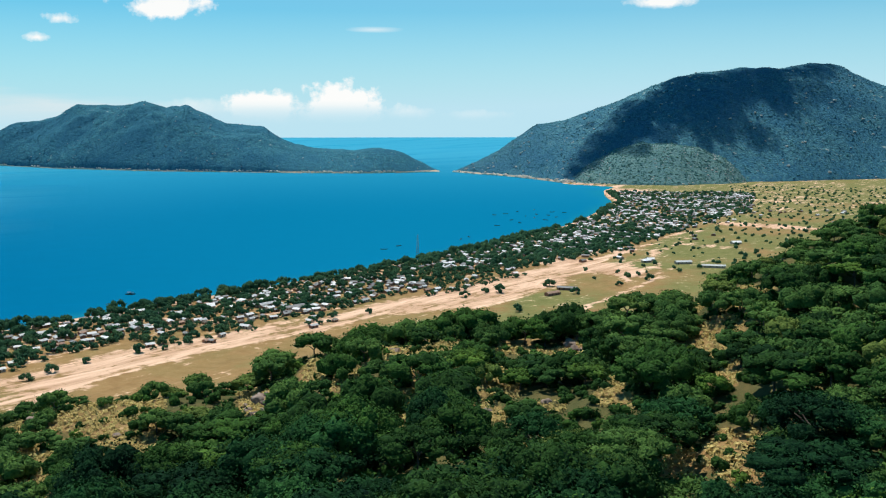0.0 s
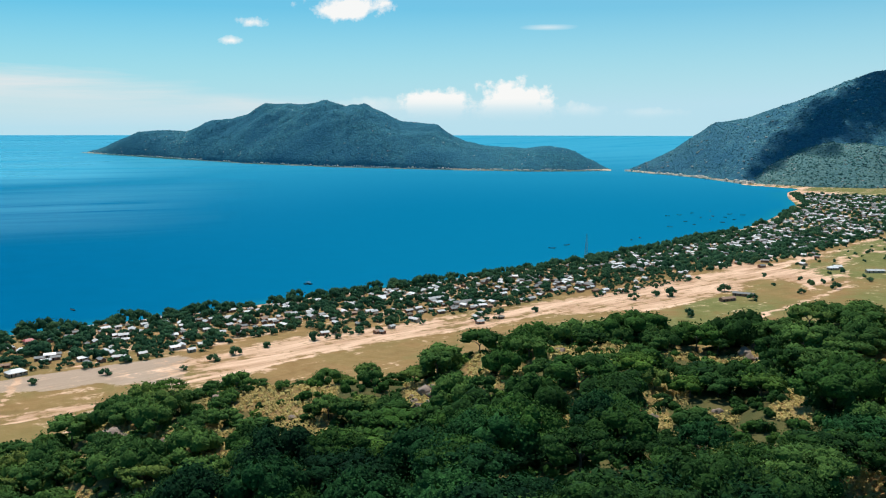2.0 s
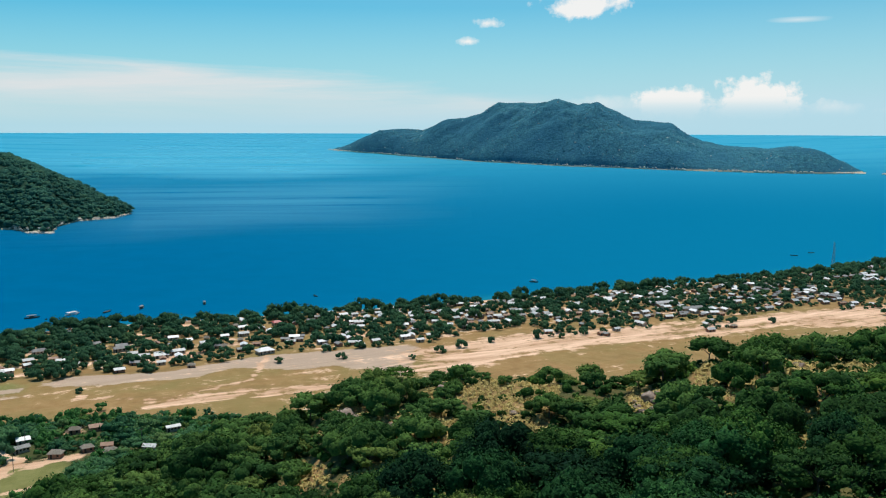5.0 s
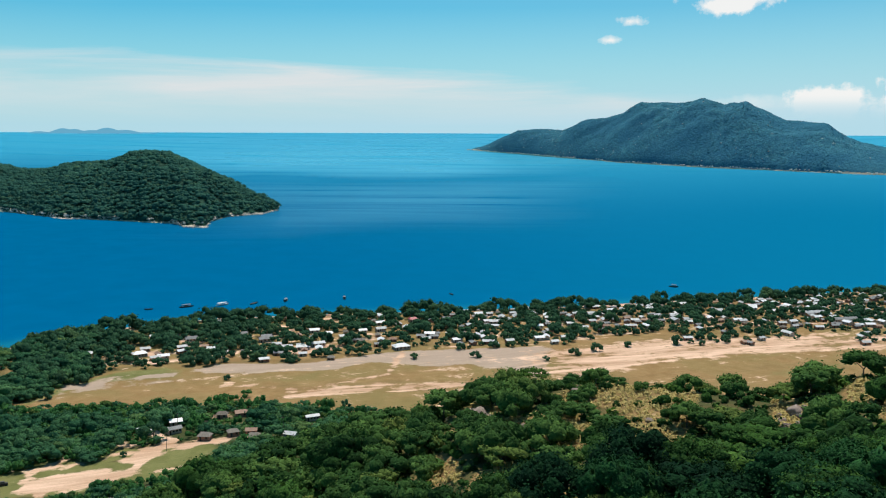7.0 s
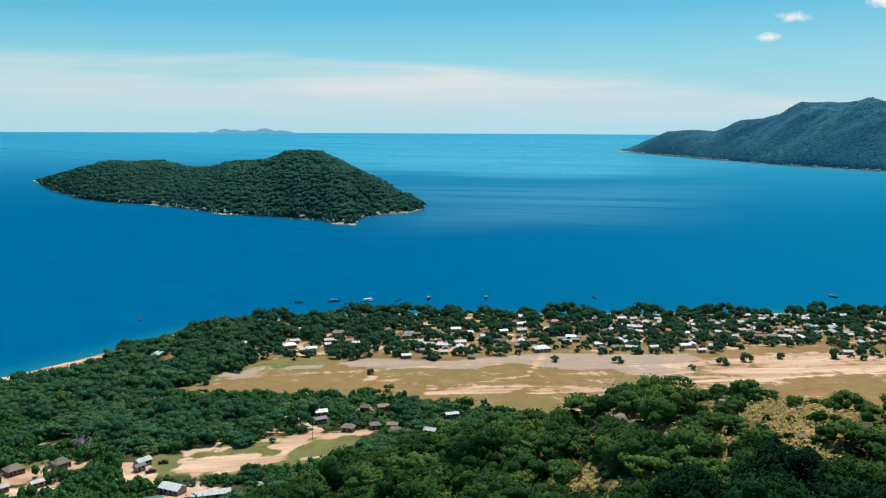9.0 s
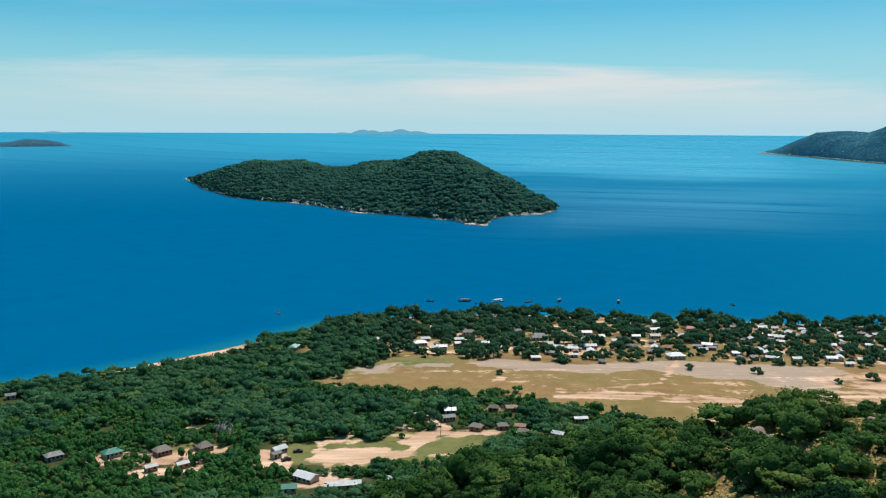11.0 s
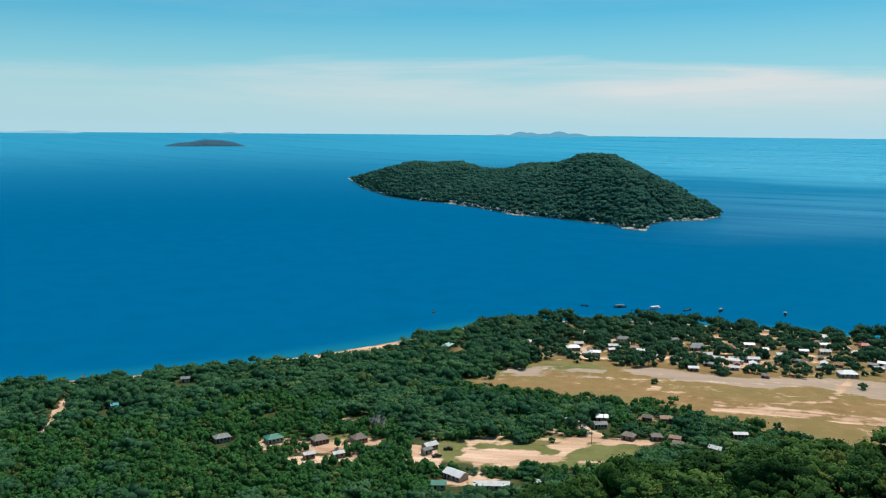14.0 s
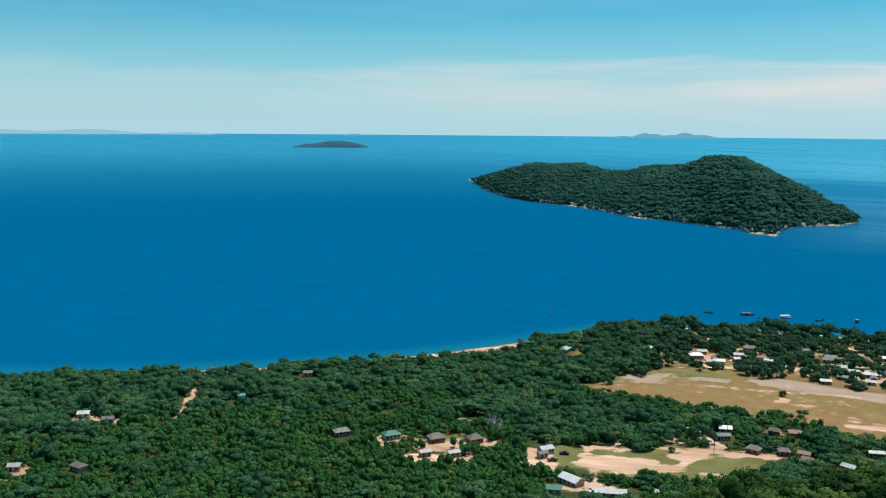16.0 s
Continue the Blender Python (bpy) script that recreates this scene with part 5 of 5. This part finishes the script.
oaz, orr = bearing(ox, oy)
ov = np.interp(oaz, VILLAGE_AZ, VILLAGE_R)
ok = (oaz < -9) & (oaz > -25) & (orr < ov + 40) & (orr > ov * 0.80) & (rng.random(len(ox)) < 0.42 * smooth(orr, ov * 0.78, ov))
vx, vy = np.concatenate([vx, ox[ok]]), np.concatenate([vy, oy[ok]])
far_i = np.concatenate([far_i, np.arange(len(vx) - int(ok.sum()), len(vx))])
third = np.array_split(rng.permutation(far_i), 4)
far_roofs("far_houses", third[0], ROOFS["bright"], PLASTER, "crowd of small sheet-roofed houses at the far end of the village")
far_roofs("far_houses", np.concatenate(third[1:3]), ROOFS["dull"], BRICK, "crowd of small weathered houses at the far end of the village")
far_roofs("far_houses", third[3], ROOFS["white"], PLASTER, "crowd of small white-roofed houses at the far end of the village")

# single buildings in the forest and round the clearing
for x, y, turn, long, wide, wall_mat, roof, label, hip in (
        (-402, 88, 95, 10, 7, PLASTER, "dull", "lodge with a pale grey hipped roof among trees", 0.8), (-391, 110, 95, 11, 8, PLASTER, "green", "lodge with a green hipped sheet roof", 0.8),
        (-380, 129, 95, 10, 8, BRICK, "thatch", "lodge with a large grey thatch roof", 0.7), (-373, 146, 95, 9, 8, BRICK, "thatch", "round-cornered lodge under grey thatch", 0.8),
        (-363, 118, 92, 7, 4, BRICK, "bright", "low brick shed with a sheet roof", 0), (-358, 130, 92, 7, 4, BRICK, "bright", "low brick shed with a sheet roof", 0),
        (-348, 171, 100, 9, 6, PLASTER, "bright", "white-roofed house at the edge of the sandy clearing", 0), (-343, 167, 100, 6, 4, PLASTER, "dull", "lean-to house beside the clearing", 0),
        (-309, 164, 20, 13, 8, PLASTER, "white", "large school building with a pale sheet roof", 0), (-290, 170, 62, 20, 6, PLASTER, "bright", "long classroom block with a sheet roof", 0),
        (-301, 152, 62, 8, 6, PLASTER, "green", "small block with a dark green sheet roof", 0), (-277, 186, 30, 7, 5, PLASTER, "bright", "small sheet-roofed house behind trees", 0),
        (-348, 250, 60, 9, 6, PLASTER, "bright", "sheet-roofed house beside the sandy road", 0), (-337, 259, 70, 9, 5, PLASTER, "dull", "house with a blue-grey sheet roof", 0),
        (-346, 267, 60, 8, 6, PLASTER, "white", "house with a whitish roof among trees", 0), (-316, 260, 30, 8, 6, BRICK, "thatch", "brick house with a brown thatch roof by the road", 0.6),
        (-309, 271, 60, 7, 5, BRICK, "thatch", "brick hut with a thatch roof", 0.6), (-303, 277, 40, 7, 5, BRICK, "rust", "brick hut with a rusty roof", 0), (-296, 272, 40, 7, 5, BRICK, "thatch", "brick hut with a thatch roof", 0.6),
        (-283, 283, 20, 8, 5, PLASTER, "bright", "sheet-roofed house between forest trees", 0), (-294, 309, 60, 9, 4, PLASTER, "bright", "long shed with a white sheet roof", 0),
        (-335, 287, 40, 7, 5, BRICK, "thatch", "brick hut with a thatch roof", 0.6), (-329, 294, 60, 8, 6, BRICK, "rust", "brick house with a brown roof", 0),
        (-469, -31, 80, 8, 6, PLASTER, "white", "white house in a forest clearing", 0), (-456, -19, 80, 8, 5, PLASTER, "dull", "grey-roofed house in a forest clearing", 0),
        (-401, -55, 80, 7, 5, PLASTER, "bright", "sheet-roofed house at the forest edge", 0), (-393, -29, 40, 9, 6, PLASTER, "thatch", "thatched house in the forest", 0.7),
        (-474, 340, 70, 12, 8, PLASTER, "white", "large house with a bright white roof", 0.7), (-350, 454, 60, 15, 10, PLASTER, "white", "large hall with a white hipped roof", 0.9),
        (-401, 428, 60, 13, 6, PLASTER, "bright", "long house with a white sheet roof", 0), (-439, 417, 60, 14, 6, PLASTER, "dull", "long house with a grey roof", 0),
        (-512, 432, 60, 16, 6, PLASTER, "bright", "long beach building with a sheet roof", 0), (-396, 529, 60, 9, 7, PLASTER, "red", "house with a red sheet roof", 0.5),
        (-518, 268, 130, 16, 7, PLASTER, "pale_green", "beach lodge with a pale green roof", 0.3), (-512, 92, 80, 7, 5, PLASTER, "dull", "grey-roofed hut near the beach", 0),
        (-480, 387, 55, 12, 8, PLASTER, "dull", "wide house with a blue-grey sheet roof beside a sandy lane", 0.5), (-444, 422, 55, 10, 7, PLASTER, "dull", "house with a grey sheet roof among shade trees", 0),
        (-416, 453, 60, 11, 6, PLASTER, "white", "house with a whitish sheet roof behind shrubs", 0), (-401, 475, 60, 8, 5, PLASTER, "white", "small house with a whitish sheet roof", 0),
        (-394, 487, 60, 10, 6, PLASTER, "bright", "plastered house with a shiny sheet roof", 0), (-399, 455, 55, 14, 6, PLASTER, "bright", "long row house with a shiny sheet roof", 0),
        (-502, 321, 60, 8, 6, PLASTER, "bright", "sheet-roofed house under shade trees", 0), (-464, 418, 60, 9, 6, BRICK, "dull", "brick house with a weathered sheet roof", 0),
        (-508, 377, 60, 8, 6, PLASTER, "bright", "small sheet-roofed house near the beach", 0), (-477, 49, 80, 4.5, 4, PLASTER, "blue", "small white hut with a bright blue roof", 0),
        (228, 974, 20, 14, 10, PLASTER, "white", "house with a glinting white roof on the plain", 0.6), (265, 958, 10, 26, 8, PLASTER, "bright", "long school block on the plain", 0),
        (-125, 720, 45, 30, 7, PLASTER, "dull", "long low building at the village edge", 0), (-150, 735, 45, 24, 7, PLASTER, "bright", "long low building at the village edge", 0),
        (115, 800, -20, 26, 7, BRICK, "dull", "long brick block on the plain", 0), (98, 775, 40, 22, 7, BRICK, "rust", "long unroofed brick block on the plain", 0), (235, 985, 10, 12, 8, PLASTER, "white", "house with a glinting white roof on the plain", 0),
        (290, 930, -15, 34, 7, PLASTER, "bright", "long school block on the plain", 0), (380, 1130, 10, 18, 10, PLASTER, "white", "hall with a bright roof on the plain", 0)):
    set_down(house(long, wide, 2.8, 0, wall_mat, ROOFS[roof], label, "", hip, 0.6 if roof == "thatch" else 0.45, long > 12, 2 if long < 9 else 4), x, y, turn)


# ---- boats ----
def boat(long, wide, canopy, hull_mat, label):
    b = new("boat")
    rows, bm = 9, bmesh.new()
    rings = []
    for i in range(rows):
        t = i / (rows - 1) * 2 - 1
        w = wide / 2 * max(0.04, (1 - abs(t) ** 2.6)) * (0.85 if t < 0 else 1)
        rise = 0.35 * t * t
        rings.append([bm.verts.new((t * long / 2, s * w * k, z + rise)) for s, k, z in ((-1, 1, 0.7), (-1, 0.7, 0.05), (0, 0, -0.25), (1, 0.7, 0.05), (1, 1, 0.7))])
    for p, q in zip(rings[:-1], rings[1:]):
        for i in range(4):
            bm.faces.new((p[i], p[i + 1], q[i + 1], q[i]))
        bm.faces.new((p[1], q[1], q[3], p[3]))
    part("hull", bm, hull_mat, b)
    if canopy:
        bm = bmesh.new()
        box(bm, -long * 0.32, long * 0.3, -wide * 0.45, wide * 0.45, 2.2, 2.35)
        part("canopy", bm, ROOFS["white"] if hull_mat is WHITE_HULL else ROOFS["dull"], b)
        for x in (-long * 0.3, long * 0.28):
            for y in (-wide * 0.4, wide * 0.4):
                bm = bmesh.new()
                box(bm, x - 0.06, x + 0.06, y - 0.06, y + 0.06, 0.4, 2.2)
                part("post", bm, STEEL, b)
        bm = bmesh.new()
        box(bm, -long * 0.15, long * 0.12, -wide * 0.32, wide * 0.32, 0.3, 1.5)
        part("cabin", bm, hull_mat, b)
    return tagged(b, label, "boat", "boats on the lake")


for k, (x, y, long, can, mat) in enumerate(((-606, 445, 7, False, HULL), (-589, 470, 12, True, HULL), (-571, 493, 14, True, WHITE_HULL), (-554, 513, 11, False, HULL), (-540, 537, 10, True, HULL),
                                            (-506, 575, 9, True, HULL), (-441, 647, 8, False, HULL), (-638, 316, 9, False, HULL), (-291, 804, 9, True, HULL))):
    boat(long, long * 0.27, can, mat, "moored white launch with a canopy" if mat is WHITE_HULL else "dark moored boat with a flat canopy" if can else "dark open wooden boat").matrix_basis = pose(x, y, 0.1, 0, 0, 50 + 17 * k)
canoe = boat(9.0, 2.2, False, HULL, "small dark fishing boat at anchor")
for k, (x, y) in enumerate(((-76, 1118), (-59, 1152), (25, 1225), (37, 1251), (93, 1587), (115, 1609), (117, 1494), (148, 1565), (171, 1597), (175, 1494), (205, 1642), (200, 1543), (176, 1691), (127, 1447), (87, 1404), (226, 1630),
                            (140, 1650), (160, 1530), (190, 1580), (-555, 40))):
    m = pose(x, y, 0.1, 0, 0, 37 * k)
    (canoe if k == 0 else copy_thing(canoe, m)).matrix_basis = m


# ---- radio mast and poles ----
mast = new("radio_mast")
for k in range(4):
    bm = bmesh.new()
    sx_, sy_ = (1 if k in (0, 3) else -1), (1 if k < 2 else -1)
    v0 = [bm.verts.new((sx_ * 1.6 + a, sy_ * 1.6 + b, -0.5)) for a, b in ((-.14, -.14), (.14, -.14), (.14, .14), (-.14, .14))]
    v1 = [bm.verts.new((sx_ * 0.35 + a * .6, sy_ * 0.35 + b * .6, 30)) for a, b in ((-.14, -.14), (.14, -.14), (.14, .14), (-.14, .14))]
    for i in range(4):
        bm.faces.new((v0[i], v0[(i + 1) % 4], v1[(i + 1) % 4], v1[i]))
    part("leg", bm, STEEL, mast)
for k in range(12):
    bm = bmesh.new()
    z, w = 1 + 2.4 * k, 1.6 - 1.25 * (1 + 2.4 * k) / 30
    for s in (-1, 1):
        box(bm, -w, w, s * w - 0.07, s * w + 0.07, z - 0.07, z + 0.07)
        box(bm, s * w - 0.07, s * w + 0.07, -w, w, z - 0.07, z + 0.07)
    part("brace", bm, STEEL, mast)
set_down(tagged(mast, "slender grey steel lattice radio mast in the village", "radio mast"), -30, 1030, 20)
for x, y in ((-318, 240), (-338, 262), (-290, 285)):
    pole = new("power_pole")
    bm = bmesh.new()
    bmesh.ops.create_cone(bm, cap_ends=True, segments=8, radius1=0.16, radius2=0.10, depth=9.5, matrix=Matrix.Translation((0, 0, 4.3)))
    part("post", bm, BARK, pole)
    bm = bmesh.new()
    box(bm, -1.0, 1.0, -0.06, 0.06, 8.2, 8.35)
    part("crossarm", bm, BARK, pole)
    set_down(tagged(pole, "thin wooden power pole with a crossarm", "power pole", "power poles"), x, y, 30)


# ---- the cloud over the mountain, whose shade lies on its slopes ----
def cumulus(z, lobes, label):
    """A ragged flat-based cloud of many thin puffs, loose at its edges. lobes: x, y, half length, half width, turn, puffs."""
    g = np.random.default_rng(12)
    m, n = material("cloud_white")
    solid = n.add("ShaderNodeBsdfDiffuse", {"Color": (0.85, 0.87, 0.88, 1)}).outputs[0]
    n.add("ShaderNodeOutputMaterial", {0: n.add("ShaderNodeMixShader", {0: 0.66, 1: solid, 2: n.add("ShaderNodeBsdfTransparent").outputs[0]}).outputs[0]})
    bm = bmesh.new()
    for x, y, long, wide, turn, puffs in lobes:
        c, s = math.cos(radians(turn)), math.sin(radians(turn))
        for k in range(puffs):
            u, v = np.clip(g.normal(0, 0.5, 2), -1.1, 1.1) * (long, wide)
            size = g.uniform(18, 40)
            made = bmesh.ops.create_icosphere(bm, subdivisions=1, radius=size, matrix=Matrix.Translation((x + u * c - v * s, y + u * s + v * c, z + g.uniform(0, 60))))
            for w in made["verts"]:
                w.co.z = max(w.co.z, z - 12)
    me = bpy.data.meshes.new("cloud")
    bm.to_mesh(me)
    bm.free()
    me.materials.append(m)
    return tagged(new("cloud", me), label, "cloud", kind="structure")


cumulus(1700.0, ((245, 3198, 180, 45, 24, 80), (505, 3250, 280, 120, 8, 270), (830, 3320, 260, 75, 22, 90)), "white cumulus cloud high above the mountain")


# ---- vehicles parked at the clearing, and a bare tree ----
def pickup(label):
    car = new("car")
    bm = bmesh.new()
    box(bm, -2.2, 2.2, -0.85, 0.85, 0.45, 1.05)
    part("body", bm, HOLLOW, car)
    bm = bmesh.new()
    bmesh.ops.create_cube(bm, size=1.0, matrix=Matrix.Translation((0.2, 0, 1.4)) @ Matrix.Diagonal((1.9, 1.55, 0.75, 1)))
    for v in bm.verts:
        if v.co.z > 1.5:
            v.co.x = 0.2 + (v.co.x - 0.2) * 0.75
            v.co.y *= 0.88
    part("cabin", bm, HULL, car)
    for x in (-1.4, 1.4):
        for y in (-0.8, 0.8):
            bm = bmesh.new()
            bmesh.ops.create_cone(bm, cap_ends=True, segments=14, radius1=0.38, radius2=0.38, depth=0.22, matrix=Matrix.Translation((x, y, 0.38)) @ Matrix.Rotation(radians(90), 4, "X"))
            part("wheel", bm, HOLLOW, car)
    return tagged(car, label, "car", "vehicles at the clearing")


set_down(pickup("dark pickup parked on the sandy clearing"), -343, 178, 60)
set_down(pickup("dark pickup parked on the sandy clearing"), -337, 169, 80)

bare = new("bare_tree")
for name, quads, mat in (("trunk", stem(300, 10.0, 0.35, 7, 5.5), PALE_BARK), ("twigs", crown(301, 10.0, 10.0, 10, 60, 0.30, (3, 1), 0.9, 0.42)[::2], PALE_BARK)):
    v, f = welded(quads)
    ob = new(name, mesh_of(name, v, f, [mat], None, True))
    ob.parent = bare
    if name == "twigs":
        tagged(ob, "thin bare grey twigs", kind="stuff")
set_down(tagged(bare, "leafless grey tree among green forest", "tree"), -379, 158, 0)


# ---- palms along the beach ----
def palm(seed, tall, label):
    g = np.random.default_rng(seed)
    tree = new("palm")
    quads, fronds = [], []
    for k in range(6):
        z0, z1 = tall * k / 6 - 0.3, tall * (k + 1) / 6 - 0.3
        x0, x1 = 0.9 * (k / 6) ** 2, 0.9 * ((k + 1) / 6) ** 2
        for i in range(6):
            a, b = 2 * math.pi * i / 6, 2 * math.pi * (i + 1) / 6
            r0, r1 = 0.26 - 0.02 * k, 0.24 - 0.02 * k
            quads.append([(x0 + r0 * math.cos(a), r0 * math.sin(a), z0), (x0 + r0 * math.cos(b), r0 * math.sin(b), z0),
                          (x1 + r1 * math.cos(b), r1 * math.sin(b), z1), (x1 + r1 * math.cos(a), r1 * math.sin(a), z1)])
    for f in range(15):
        a, rise = 2 * math.pi * f / 15 + g.uniform(-.15, .15), g.uniform(-0.2, 0.9)
        old = None
        for k in range(6):
            t = k / 5
            c = np.array([0.9 + math.cos(a) * 2.9 * t, math.sin(a) * 2.9 * t, tall - 0.3 + rise * t * 1.6 - 2.4 * t * t])
            w = np.array([-math.sin(a), math.cos(a), -0.25]) * (0.42 * math.sin(math.pi * (0.12 + 0.86 * t)))
            if old is not None:
                fronds.append([old[0] - old[1], old[0], c, c - w])
                fronds.append([old[0], old[0] + old[1] * (1, 1, -1), c + w * (1, 1, -1), c])
            old = (c, w)
    for name, q, mat in (("trunk", quads, BARK), ("fronds", fronds, TOWN_LEAF)):
        v, f = welded(np.array(q))
        ob = new(name, mesh_of(name, v, f, [mat], None, True))
        ob.parent = tree
    return tagged(tree, label, "palm", "palms near the beach")


for k, (x, y) in enumerate(((-556, 318), (-541, 238), (-540, 246), (-528, 428), (-505, 452), (-520, 415), (-552, 300), (-430, 548))):
    set_down(palm(400 + k, 7.5 + k % 3, "slender coconut palm near the beach"), x + 12, y, 50 * k)
